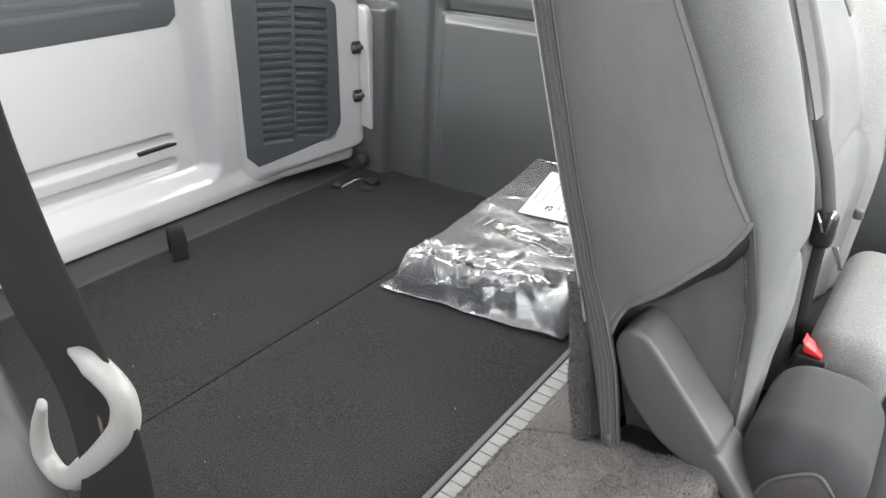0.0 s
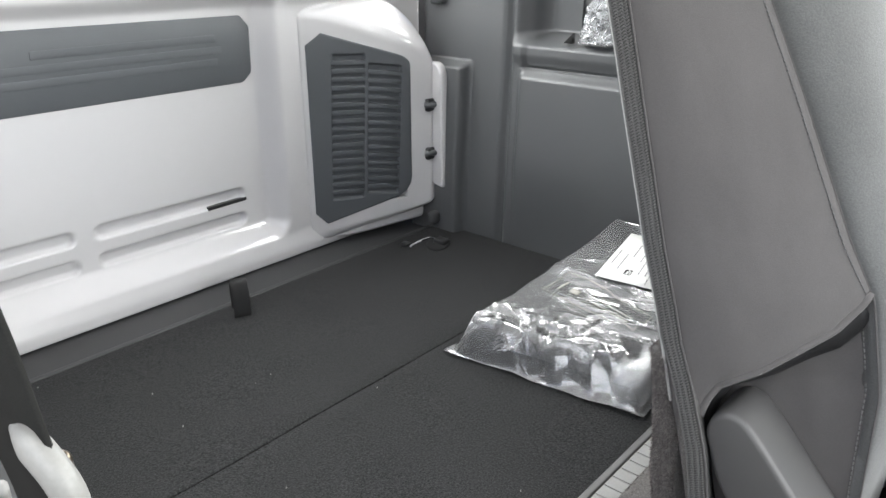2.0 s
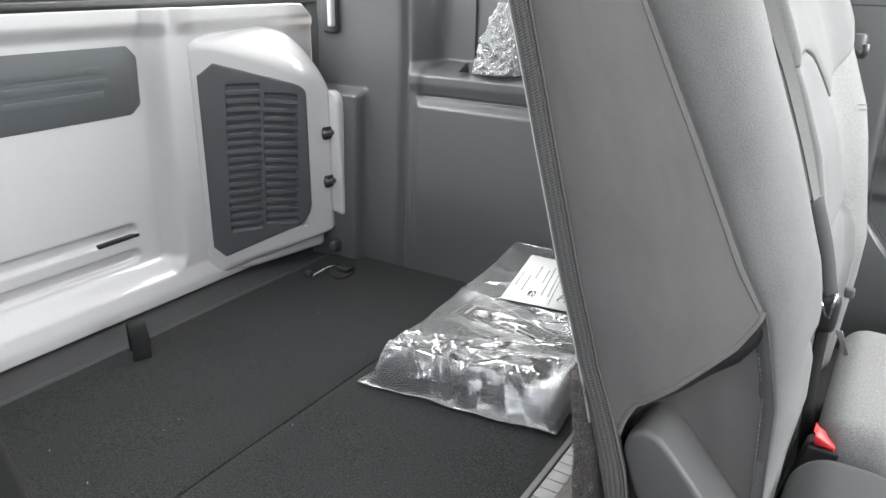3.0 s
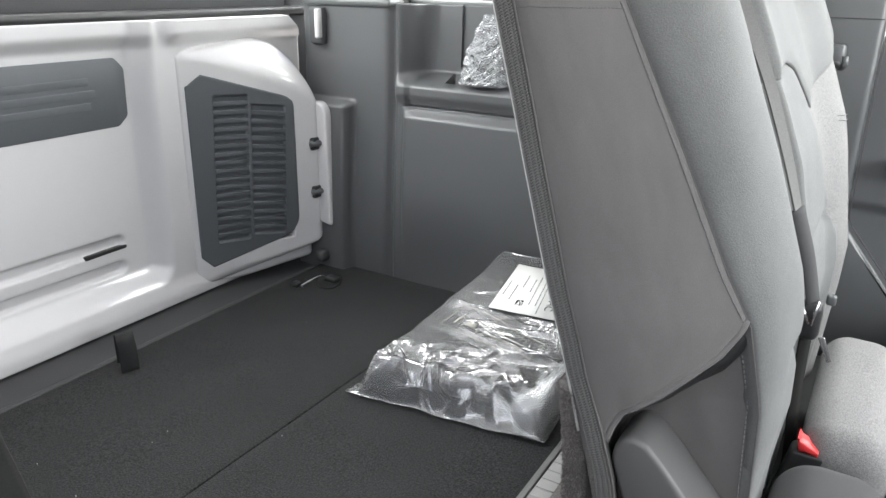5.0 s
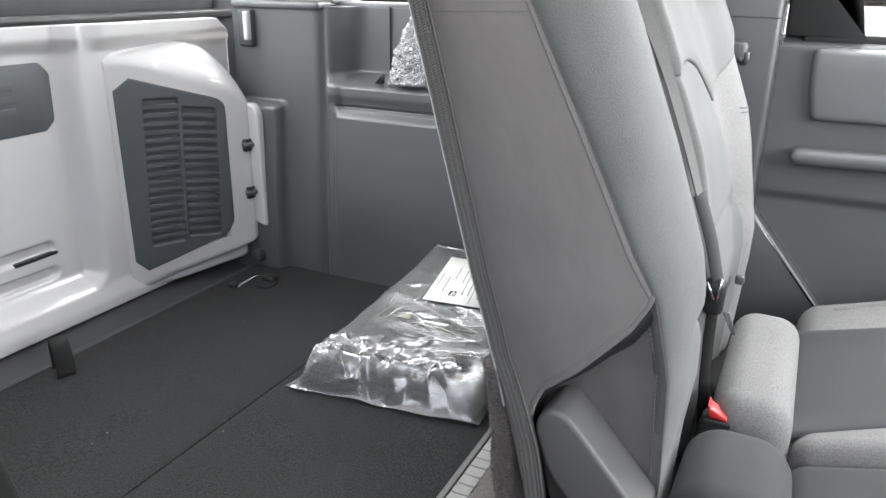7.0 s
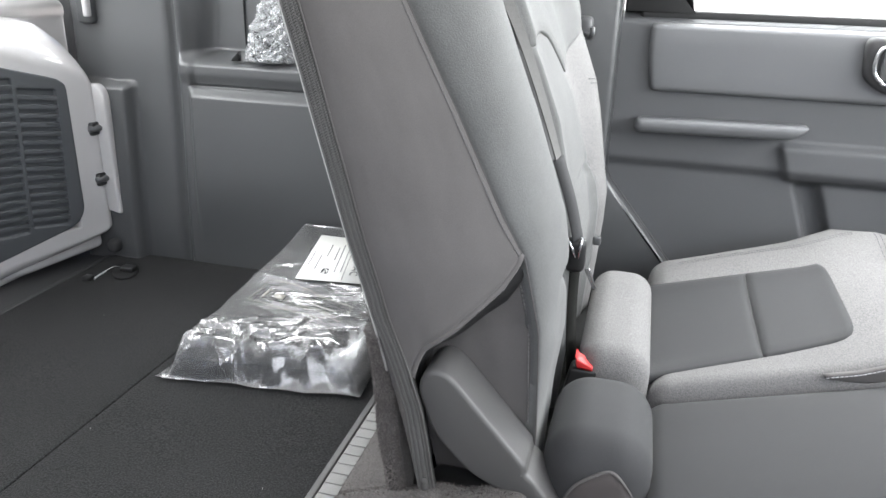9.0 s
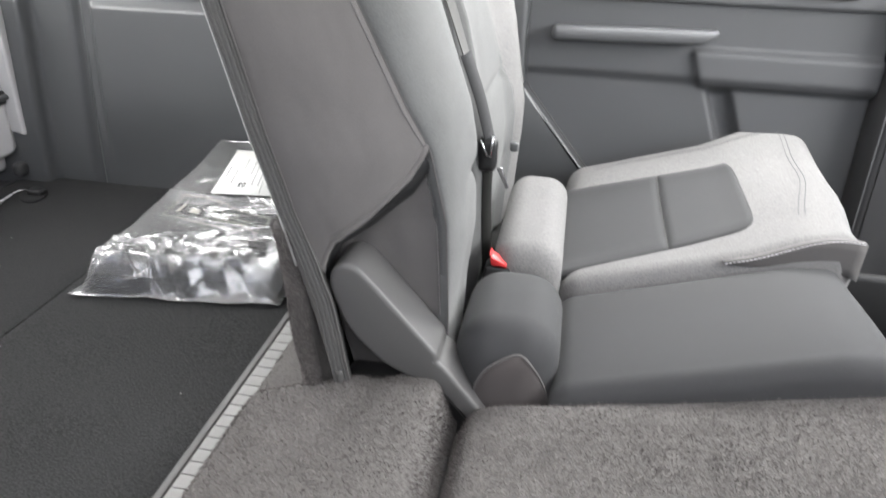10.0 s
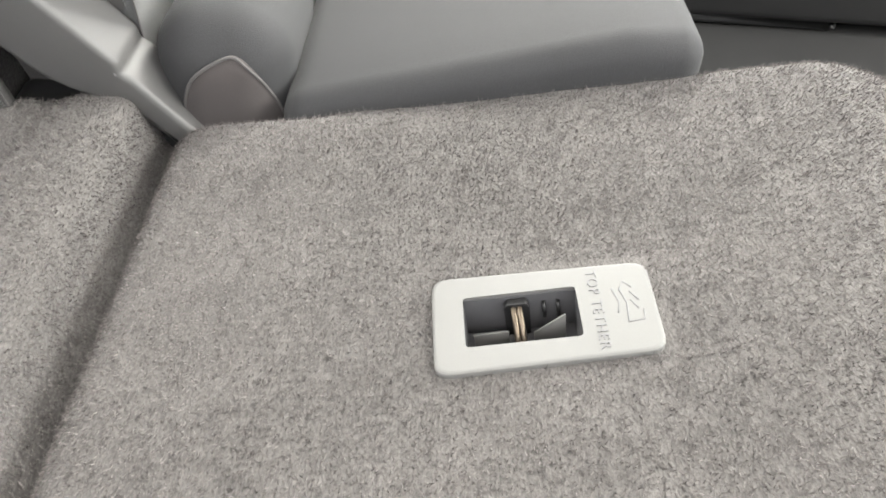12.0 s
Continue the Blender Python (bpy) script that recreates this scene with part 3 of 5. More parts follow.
        return (GF - 0.006 + (rise + 0.004) * end * (0.6 + 0.4 * bend), y, z)
    part("lower_flange", sheet(grid(1.33, 1.592, 60, 0, 1, 16, lower), (-0.02, 0, 0)), M_WHITE, root)


tailgate()


# ---- rear surround above the tailgate ----
def rear_surround():
    top = thing("rear_window_rail", (-0.87, 1.0, 0.52), "dark rubber rail and seal under the rear window", "trim", kind="structure")
    part("seal", rbox(-0.865, -0.83, 0.30, 1.70, 0.518, 0.535, 0.007), M_BLACK, top)
    part("rail", rbox(-0.895, -0.855, 0.30, 1.74, 0.530, 0.572, 0.008), M_SILL, top)
    part("corner_post", rbox(-0.91, -0.84, 1.655, 1.76, 0.10, 0.62, 0.012), M_SILL, top)
    win = thing("window_rear", (-0.93, 1.0, 0.58), "clear rear window glass", "window", kind="structure")
    part("pane", rbox(-0.935, -0.930, 0.25, 1.78, 0.57, 1.02, 0.001, 1), M_GLASS, win).visible_shadow = False


rear_surround()


# ---- far side trim of the cargo bay ----
def trim_y(x, z):
    y = 1.600
    # rounded upright column on the tail side, panel with a shelf on the other
    panel = sstep(-0.552, -0.535, x)
    col = math.exp(-((x + 0.552) / 0.008) ** 2)
    y += 0.013 * col
    ledge = sstep(-0.524, -0.508, x)
    y -= panel * (0.004 + 0.012 * ledge) * sstep(0.0, 0.20, z) * (1 - sstep(0.338, 0.357, z) * ledge)
    y += 0.007 * panel * ledge * sstep(0.3555, 0.3585, z) * (1 - sstep(0.3595, 0.3625, z))
    y -= panel * 0.006 * sstep(0.362, 0.385, z)
    y += panel * 0.066 * sstep(0.396, 0.424, z) * sstep(-0.556, -0.490 + 0.08 * max(z - 0.43, 0), x)
    # lower block beside the hinge
    y -= 0.030 * (1 - sstep(-0.652, -0.640, x)) * (1 - sstep(0.345, 0.362, z))
    y += 0.02 * sstep(0.0, 0.5, z)
    return y


def side_trim():
    root = thing("side_trim_far", (-0.3, 1.62, 0.0), "dark grey moulded plastic side trim with a recessed shelf", "trim", kind="structure")
    rows = grid(-0.772, 0.12, 190, -0.02, 0.548, 240, lambda x, z: (x, trim_y(x, z), z))
    part("panel", sheet(rows, (0, 0.16, 0)), M_TRIM, root)
    part("top_cap", rbox(-0.772, -0.553, 1.614, 1.86, 0.540, 0.556, 0.006), M_TRIM, root)
    part("shelf_cap", rbox(-0.5525, 0.12, 1.680, 1.86, 0.544, 0.556, 0.004), M_TRIM, root)
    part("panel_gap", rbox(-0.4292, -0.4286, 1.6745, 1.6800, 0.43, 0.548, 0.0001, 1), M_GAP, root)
    # The pocket is trim grey too; its inner shade is put into the colour.
    latch = part("latch_pocket", rbox(-0.751, -0.714, 1.606, 1.634, 0.464, 0.538, 0.007), M_GAP, root, "striker pocket, darkened for the shade inside it")
    part("striker", rbox(-0.729, -0.716, 1.598, 1.612, 0.477, 0.535, 0.004), M_WHITE, latch, "white painted striker edge")
    post = thing("roof_post", (-0.60, 1.70, 0.55), "white painted slanted body post above the trim", "post", kind="structure")
    part("post_body", prism(fillet([(-0.662, 0.553), (-0.545, 0.553), (-0.60, 1.02), (-0.72, 1.02)], 0.01, 3), "y", 1.66, 1.74, 0.01), M_WHITE, post)
    part("foot_shoe", rbox(-0.71, -0.662, 1.64, 1.72, 0.549, 0.575, 0.008), M_BLACK, post)
    rail = thing("window_ledge_rail", (-0.3, 1.78, 0.56), "pale painted window ledge rail", "trim", kind="structure")
    part("rail", rbox(-0.54, 0.12, 1.76, 1.80, 0.556, 0.575, 0.006), M_WHITE, rail)
    part("gasket", rbox(-0.54, 0.12, 1.74, 1.758, 0.556, 0.566, 0.004), M_BLACK, rail)
    win = thing("window_quarter", (-0.35, 1.88, 0.58), "clear quarter window glass", "window", kind="structure")
    part("pane", rbox(-0.88, 0.12, 1.880, 1.884, 0.555, 1.02, 0.001, 1), M_GLASS, win).visible_shadow = False
    near = thing("side_trim_near", (-0.4, 0.45, 0.0), "dark grey moulded side trim beside the open door", "trim", kind="structure")
    part("panel", prism(fillet([(-0.90, -0.03), (-0.02, -0.03), (-0.045, 0.20), (-0.080, 0.285), (-0.120, 0.330), (-0.90, 0.335)], 0.03, 5), "y", 0.30, 0.54, 0.02, 4), M_BLACK, near)


side_trim()


# ---- tie-down ring and strap on the cargo floor ----
def tie_down():
    root = thing("tie_down_ring", (-0.65, 1.49, 0.0), "black tie-down cup with a steel ring on the carpet", "tie-down")
    pts = []
    for i in range(28):
        a, b = 0.024 * math.cos(i / 28 * math.tau), 0.040 * math.sin(i / 28 * math.tau)
        pts.append((-0.631 + 0.85 * a - 0.53 * b, 1.500 + 0.53 * a + 0.85 * b))
    part("cup", prism(pts, "z", -0.004, 0.004, 0.002), M_VOID, root)
    part("ring", tube(smoothpath([(-0.658, 1.444, 0.003), (-0.655, 1.447, 0.008), (-0.642, 1.479, 0.017), (-0.636, 1.492, 0.013), (-0.632, 1.498, 0.004)], 5), 0.0017, 8), M_CHROME, root, "bright steel ring")
    part("ring_foot", rbox(-0.684, -0.666, 1.440, 1.456, -0.002, 0.008, 0.003), M_BLACK, root)
    part("bracket", rbox(-0.640, -0.610, 1.492, 1.514, 0.002, 0.013, 0.004), M_BLACK, root)
    bump = thing("corner_bump_stop", (-0.70, 1.585, 0.02), "small dark rubber corner stop on the side trim", "stop")
    part("stop", rbox(-0.712, -0.688, 1.548, 1.580, 0.012, 0.040, 0.010), M_SILL, bump)


def pull_strap():
    c = Vector((-0.674, 1.048, 0.006))
    pts = [c + Vector((0.012, -0.006, -0.007)), c + Vector((0.011, -0.005, 0.026)), c + Vector((0.006, -0.004, 0.046)), c + Vector((-0.004, 0.002, 0.052)), c + Vector((-0.016, 0.008, 0.046)), c + Vector((-0.020, 0.01, 0.026)), c + Vector((-0.022, 0.012, -0.007))]
    single("pull_strap", ribbon(smoothpath(pts, 5), (0.35, 0.94, 0), 0.028, 0.0022), M_VOID, "black webbing pull strap looped up from the cargo floor", "strap")


tie_down()
pull_strap()


# ---- plastic bag on the cargo floor ----
BAG = [Vector((-0.330, 1.168, 0)), Vector((-0.020, 1.208, 0)), Vector((-0.035, 1.572, 0)), Vector((-0.300, 1.576, 0))]


def bag_point(u, v, lift=1.0, seed=0.0):
    a = BAG[0].lerp(BAG[1], u)
    b = BAG[3].lerp(BAG[2], u)
    p = a.lerp(b, v)
    e = min(u, 1 - u) * 0.34
    g = min(v * 0.40, (1 - v) * 0.40)
    h = 0.056 * sstep(0.002, 0.032, e) * sstep(0.0, 0.036, v * 0.40) * lift
    h += 0.056 * max(v - 0.30, 0) ** 1.2 / 0.65 * sstep(-0.01, 0.04, e)
    return p, h


def creased(a, b, seed):
    """Flat facets that meet in sharp creases: heights on a jittered net, straight between."""
    i, j = math.floor(a), math.floor(b)
    fa, fb = a - i, b - j

    def h(p, q):
        return random.Random(p * 7919 + q * 104729 + seed).uniform(-1, 1)

    if (i + j) % 2:
        if fa + fb < 1:
            return h(i, j) + (h(i + 1, j) - h(i, j)) * fa + (h(i, j + 1) - h(i, j)) * fb
        return h(i + 1, j + 1) + (h(i, j + 1) - h(i + 1, j + 1)) * (1 - fa) + (h(i + 1, j) - h(i + 1, j + 1)) * (1 - fb)
    if fa > fb:
        return h(i, j) + (h(i + 1, j) - h(i, j)) * fa + (h(i + 1, j + 1) - h(i + 1, j)) * fb
    return h(i, j) + (h(i, j + 1) - h(i, j)) * fb + (h(i + 1, j + 1) - h(i, j + 1)) * fa


def fold_lines():
    """Long creases in the film, most of them running across the bag: both ends, breadth and height."""
    rng = random.Random(12)
    out = [(-0.30, 1.415, -0.13, 1.395, 0.010, 0.008), (-0.27, 1.345, -0.03, 1.325, 0.008, 0.005), (-0.24, 1.285, -0.04, 1.335, 0.009, 0.006), (-0.19, 1.262, -0.03, 1.298, 0.007, 0.006), (-0.13, 1.30, -0.03, 1.40, 0.007, 0.005)]
    for k in range(30):
        ax, ay = rng.uniform(-0.30, -0.12), rng.uniform(1.25, 1.55)
        n, t = rng.uniform(0.07, 0.20), rng.gauss(0.12, 0.22)
        out.append((ax, ay, ax + n * math.cos(t), ay + n * math.sin(t), rng.uniform(0.003, 0.008), rng.uniform(0.0008, 0.0026)))
    for k in range(34):
        ax, ay = rng.uniform(-0.32, -0.06), rng.uniform(1.185, 1.27)
        n, t = rng.uniform(0.025, 0.07), rng.gauss(0.2, 0.7)
        out.append((ax, ay, ax + n * math.cos(t), ay + n * math.sin(t), rng.uniform(0.0025, 0.005), rng.uniform(0.002, 0.0045)))
    return out


RIDGES = fold_lines()


def bag_film(u, v):
    p, h = bag_point(u, v)
    edge = sstep(0.0, 0.10, min(u, 1 - u, v * 3.2, 1 - v))
    a, b = p.x, p.y
    facet = 0.95 * creased(a * 15 + b * 7, b * 24 - a * 6, 21) + 0.42 * creased(a * 34 + b * 30, b * 38 - a * 22, 5)
    front = 1 - sstep(0.13, 0.26, v)
    h += edge * (0.0012 * creased(a * 4 + b * 6, b * 18 - a * 5, 3) * (1 - front) + 0.0090 * front * facet) + 0.0070
    for ax, ay, bx, by, wide, tall in RIDGES:
        dx, dy = bx - ax, by - ay
        n = math.hypot(dx, dy)
        s = ((a - ax) * dx + (b - ay) * dy) / n / n
        if 0 < s < 1:
            d = ((b - ay) * dx - (a - ax) * dy) / n + 0.012 * math.sin(s * 3.1)
            k = max(0, 1 - abs(d) / (wide if d > 0 else wide * 2.2))
            h += edge * tall * k * min(s, 1 - s, 0.25) * 4
    h += 0.003 * (1 - edge) * noise.noise(p * 26)
    q = p + Vector((0.005 * noise.noise(p * 13), 0.006 * noise.noise(p * 13 + Vector((5, 0, 0))), 0))
    q.y -= 0.006 * edge * front * facet
    return q + Vector((0, 0, max(h, 0.0015)))


def packed_bag():
    root = thing("packed_bag", (-0.19, 1.38, 0.0), "clear plastic bag of dark folded mats with a white label", "bag")
    def content(u, v):
        p, h = bag_point(0.05 + u * 0.90, 0.06 + v * 0.90)
        h = max(h - 0.012, 0.0)
        return p + Vector((0, 0, max(h, 0.002)))
    part("folded_mats", sheet(grid(0, 1, 36, 0, 1, 44, content), (0, 0, -0.0015)), M_PACK, root, "dark grey folded mats inside")
    part("film", sheet(grid(0, 1, 190, 0, 1, 240, bag_film), (0, 0, -0.0006)), M_FILM, root, "crinkled clear plastic film", smooth=False)
    def lifted(x, y):
        v = (y - 1.19) / 0.385
        return Vector((x, y, bag_point(0.5, v)[1] + 0.0115))
    corners = [lifted(-0.212, 1.404), lifted(-0.083, 1.414), lifted(-0.108, 1.540), lifted(-0.222, 1.538)]
    def paper(u, v, w):
        return corners[0].lerp(corners[1], u).lerp(corners[3].lerp(corners[2], u), v) + Vector((0, -0.2 * w, w))
    lab = part("label", prism([(0, 0), (1, 0), (1, 1), (0, 1)], "z", 0, 0.0009, 0, to=paper), M_LABEL, root, "white paper label with dark print")
    part("print_bar", prism([(0.62, 0.04), (0.626, 0.04), (0.626, 0.96), (0.62, 0.96)], "z", 0.0012, 0.0016, 0, to=paper), M_INK, lab)
    words = random.Random(6)
    lines = bmesh.new()
    for u, v0, v1 in ((0.06, 0.30, 0.62), (0.18, 0.22, 0.55), (0.27, 0.52, 0.78), (0.40, 0.45, 0.70), (0.47, 0.20, 0.82), (0.56, 0.20, 0.70), (0.92, 0.25, 0.75)):
        v = v0
        while v < v1:
            n = words.uniform(0.015, 0.05)
            prism([(u, v), (u + 0.016, v), (u + 0.016, v + n), (u, v + n)], "z", 0.0012, 0.0016, 0, to=paper, bm=lines)
            v += n + 0.014
    tagged(part("print_rows", lines, M_PRINT_GREY, lab), kind="stuff")
    rng = random.Random(4)
    bm = bmesh.new()
    for i in range(7):
        for j in range(7):
            if rng.random() < 0.55:
                u, v = 0.30 + i * 0.014, 0.14 + j * 0.016
                prism([(u, v), (u + 0.013, v), (u + 0.013, v + 0.015), (u, v + 0.015)], "z", 0.0012, 0.0016, 0, to=paper, bm=bm)
    tagged(part("print_square", bm, M_INK, lab), kind="stuff")
    cu = bpy.data.curves.new("label_letters", "FONT")
    cu.body, cu.size, cu.align_x = "AC", 0.020, "LEFT"
    cu.materials.append(M_INK)
    t = new("label_letters", cu)
    t.parent, t.matrix_parent_inverse = lab, Matrix()
    ex = (corners[1] - corners[0]).normalized()
    ez = ex.cross(corners[3] - corners[0]).normalized()
    fr = Matrix((ex, ez.cross(ex), ez)).transposed().to_4x4()
    t.matrix_basis = Matrix.Translation(paper(0.72, 0.34, 0.0022)) @ fr @ pose(0, 0, 0, 0, 0, -90)
    def on_film(u, v, w):
        a, b, c, d = Vector((0.20, 0.39)), Vector((0.78, 0.28)), Vector((0.78, 0.43)), Vector((0.22, 0.54))
        q = a.lerp(b, u).lerp(d.lerp(c, u), v)
        return bag_film(q.x, q.y) + Vector((0, 0, 0.0008 + w))
    bm = bmesh.new()
    for u0, u1, v0, v1 in ((0, 1, 0, 0.014), (0, 1, 0.986, 1), (0, 0.005, 0, 1), (0.995, 1, 0, 1), (0.42, 0.425, 0, 1), (0.09, 0.11, 0.3, 0.7), (0.20, 0.30, 0.40, 0.56), (0.5, 0.9, 0.2, 0.22), (0.5, 0.84, 0.36, 0.38), (0.5, 0.88, 0.52, 0.54), (0.5, 0.7, 0.68, 0.70)):
        n = max(1, int((u1 - u0) * 30))
        m = max(1, int((v1 - v0) * 12))
        sheet([[on_film(u0 + (u1 - u0) * i / n, v0 + (v1 - v0) * j / m, 0) for j in range(m + 1)] for i in range(n + 1)], (0, 0, -0.0003), bm=bm)
    part("printed_panel", bm, M_PRINT, root, "pale printed notice on the film")
    foam = rbox(-0.078, -0.020, 1.206, 1.345, 0.004, 0.062, 0.026, 8, lambda p: p + Vector((0.005 * noise.noise(p * 22) + 0.05 * (p.y - 1.29), 0.008 * creased(p.x * 40, p.z * 38, 3), 0.006 * creased(p.x * 45, p.y * 26, 2) + 0.12 * (p.y - 1.27))))
    part("foam_wrap", foam, M_MILK, root, "milky foam wrapping at one corner")


packed_bag()


# ---- crinkled bag of fittings on the shelf ----
def fittings_bag():
    root = thing("fittings_bag", (-0.375, 1.652, 0.405), "crinkled clear bag of small black fittings on the shelf", "bag")
    def pouch(v, u):
        a = u * math.tau
        z = 0.402 + 0.132 * v
        k = math.sin(min(v * 11, 1) * math.pi / 2) * (1.06 - 0.72 * v) + 0.02
        c = Vector((-0.360 + 0.018 * v, 1.638 + 0.008 * v, z))
        n = Vector((math.cos(a), math.sin(a), 0))
        q, r = a * 0.052, z
        d = 0.0060 * creased(q * 55 + r * 30, r * 60, 4) + 0.0045 * creased(q * 130 - r * 60, r * 120 + q * 40, 8) + 0.002 * creased(q * 260, r * 240, 13)
        return c + Vector((0.054 * n.x, 0.030 * n.y, 0)) * k + n * d * min(k * 2, 1) + Vector((0, 0, 0.5 * d))
    part("film", sheet(grid(0, 1, 56, 0, 1, 110, pouch), (0, 0, -0.0004)), M_FOIL, root, "crinkled clear film", smooth=False)
    rng = random.Random(7)
    for i in range(6):
        c = Vector((-0.392 + rng.random() * 0.05, 1.622 + rng.random() * 0.012, 0.406 + rng.random() * 0.03))
        part("fitting", rbox(c.x, c.x + 0.028, c.y, c.y + 0.018, c.z, c.z + 0.018, 0.006), M_BLACK, root)
    part("dark_clip", prism([(-0.434, 0.409), (-0.416, 0.409), (-0.416, 0.427)], "y", 1.622, 1.632, 0.001), M_BLACK, root)


fittings_bag()


# ---- folded near seat back ----
def fold_z(x):
    if x < 0.045:
        return tab(x, (0.030, 0.006), (0.034, 0.020), (0.045, 0.034))
    z = curved(x, (0.045, 0.034), (0.10, 0.052), (0.18, 0.069), (0.222, 0.0775), (0.242, 0.0790), (0.2500, 0.0770), (0.2560, 0.0700), (0.260, 0.0550), (0.2635, 0.0380), (0.268, 0.0240), (0.274, 0.0170), (0.280, 0.0210), (0.285, 0.0340), (0.291, 0.0455), (0.300, 0.0535), (0.312, 0.0585), (0.335, 0.0635), (0.51, 0.0945), (0.64, 0.1205), (0.80, 0.150), (0.86, 0.152), (0.90, 0.13), (0.925, 0.08), (0.93, 0.0))
    return z


BEZ = Matrix.Translation((0.5695, 0.7555, 0.1062)) @ Euler((0, radians(-11.3), radians(2.6))).to_matrix().to_4x4()


def folded_back():
    root = thing("folded_seat_back", (0.5, 0.6, 0.0), "folded rear seat back covered in grey felt carpet", "seat")
    ys = list(np.linspace(0.16, 0.95, 90)) + [0.965, 0.976, 0.986, 0.992, 0.996, 0.998, 0.997, 0.992]
    drop = [0.0] * 90 + [0.0005, 0.002, 0.005, 0.010, 0.017, 0.028, 0.045, 0.07]
    inv = BEZ.inverted()
    def shape(xs, wave):
        rows = []
        for x in xs:
            r = []
            for y, d in zip(ys, drop):
                z = fold_z(x)
                w = 0.0022 * noise.noise(Vector((x * 9, y * 9, wave))) + 0.0008 * noise.noise(Vector((x * 40, y * 40, wave)))
                near = (inv @ Vector((x, y, z)))
                w *= sstep(0.0, 0.03, max(abs(near.x) - 0.066, abs(near.y) - 0.034))
                slant = (max(0.0, 0.07 * (x - 0.08)) if wave < 2 else -0.005 + 0.02 * (x - 0.35)) * sstep(0.86, 0.985, y)
                r.append(Vector((x, y + slant + 0.003 * noise.noise(Vector((x * 14, 0, wave))) * (y > 0.9), z - d + w)))
            rows.append(r)
        return rows
    flap = shape([0.030, 0.034, 0.039, 0.045] + list(np.linspace(0.055, 0.243, 36)) + [0.2465, 0.250, 0.253, 0.2555, 0.2575, 0.2595, 0.2615, 0.264, 0.2665, 0.269, 0.273], 1.0)
    # shallow crease across the flap
    for r in flap:
        for p in r:
            t = p.x - (0.155 - 0.25 * (0.98 - p.y))
            p.z += 0.004 * math.exp(-(t / 0.016) ** 2) * sstep(0.7, 0.98, p.y) - 0.003 * math.exp(-((t - 0.028) / 0.018) ** 2) * sstep(0.7, 0.98, p.y)
    part("hinged_flap", sheet(flap, (0, 0, -0.012)), M_CARPET, root, "grey felt flap over the seat hinge")
    backing = [[Vector((x, y, 0.006 + 0.008 * abs((x - 0.276) / 0.02) ** 2 + 0.002 * noise.noise(Vector((x * 40, y * 30, 2))))) for y in np.linspace(0.16, 0.985, 60)] for x in np.linspace(0.254, 0.298, 10)]
    part("crease_backing", sheet(backing, (0, 0, -0.02)), M_CARPET, root)
    pile("crease_nap", backing, 3000, 0.0035, 0.0008, M_PILE, root, 3)
    pile("flap_nap", flap, 100000, 0.0046, 0.0008, M_PILE, root, 1)
    xs = [0.275, 0.279, 0.282, 0.285, 0.288, 0.291, 0.295, 0.300, 0.306, 0.315, 0.33] + list(np.linspace(0.34, 0.86, 84)) + [0.875, 0.89, 0.90, 0.91, 0.918, 0.925, 0.93]
    main = shape(xs, 5.0)
    for r in main:
        for p in r:
            k = sstep(0.80, 0.93, p.x) * sstep(0.80, 0.99, p.y)
            p.y -= 0.05 * k
            p.z -= 0.02 * k
    def keep(i, j):
        c = inv @ ((main[i][j] + main[i + 1][j + 1]) / 2)
        return not (-0.056 < c.x < 0.030 and -0.026 < c.y < 0.026)
    part("carpet_panel", sheet(main, (0, 0, -0.012), keep=keep), M_CARPET, root, "grey felt carpet back of the seat")
    pile("panel_nap", main, 250000, 0.0046, 0.0008, M_PILE, root, 2, lambda i, j: max(abs((inv @ main[i][j]).x) - 0.066, abs((inv @ main[i][j]).y) - 0.0355) > 0.0005)
    part("seat_core", rbox(0.29, 0.90, 0.16, 0.96, -0.10, 0.030, 0.02), M_VOID, root)
    # tether anchor cover
    def loc(u, v, w):
        return BEZ @ Vector((u, v, w))
    cover = part("anchor_cover", bezel_mesh(loc), M_BEZEL, root, "pale grey plastic anchor cover", sharp=0.12)
    well = bmesh.new()
    u0, u1, v0, v1, dp = -0.0470, 0.0215, -0.0185, 0.0185, -0.032
    for q in ([(u0, v0), (u0 - 0.003, v0), (u0 - 0.003, v1), (u0, v1)], [(u1, v0), (u1 + 0.003, v0), (u1 + 0.003, v1), (u1, v1)], [(u0, v0), (u1, v0), (u1, v0 - 0.003), (u0, v0 - 0.003)], [(u0, v1), (u1, v1), (u1, v1 + 0.003), (u0, v1 + 0.003)]):
        prism(q, "z", dp, 0.001, 0, to=loc, bm=well)
    prism([(u0, v0), (u1, v0), (u1, v1), (u0, v1)], "z", dp - 0.003, dp, 0, to=loc, bm=well)
    part("pocket", well, M_WELL, cover, "grey plastic pocket", smooth=False)
    wire = [loc(-0.0150, 0.0185, -0.006), loc(-0.0150, 0.012, -0.0045), loc(-0.0145, 0.003, -0.008), loc(-0.0140, -0.008, -0.018), loc(-0.0140, -0.014, -0.031)]
    for du in (-0.0018, 0.0018):
        part("tether_wire", tube([p + (BEZ.to_3x3() @ Vector((du, 0, 0))) for p in smoothpath(wire, 6)], 0.0019, 10), M_STEEL, cover, "bronze steel tether wire")
    part("wire_shoe", prism(fillet([(-0.0225, -0.031), (-0.0225, -0.004), (-0.0205, -0.0005), (-0.0090, -0.0005), (-0.0070, -0.004), (-0.0070, -0.031)], 0.001, 2), "y", 0.0135, 0.0183, 0.0004, to=lambda u, w, v: loc(u, v, w)), M_BLACK, cover)
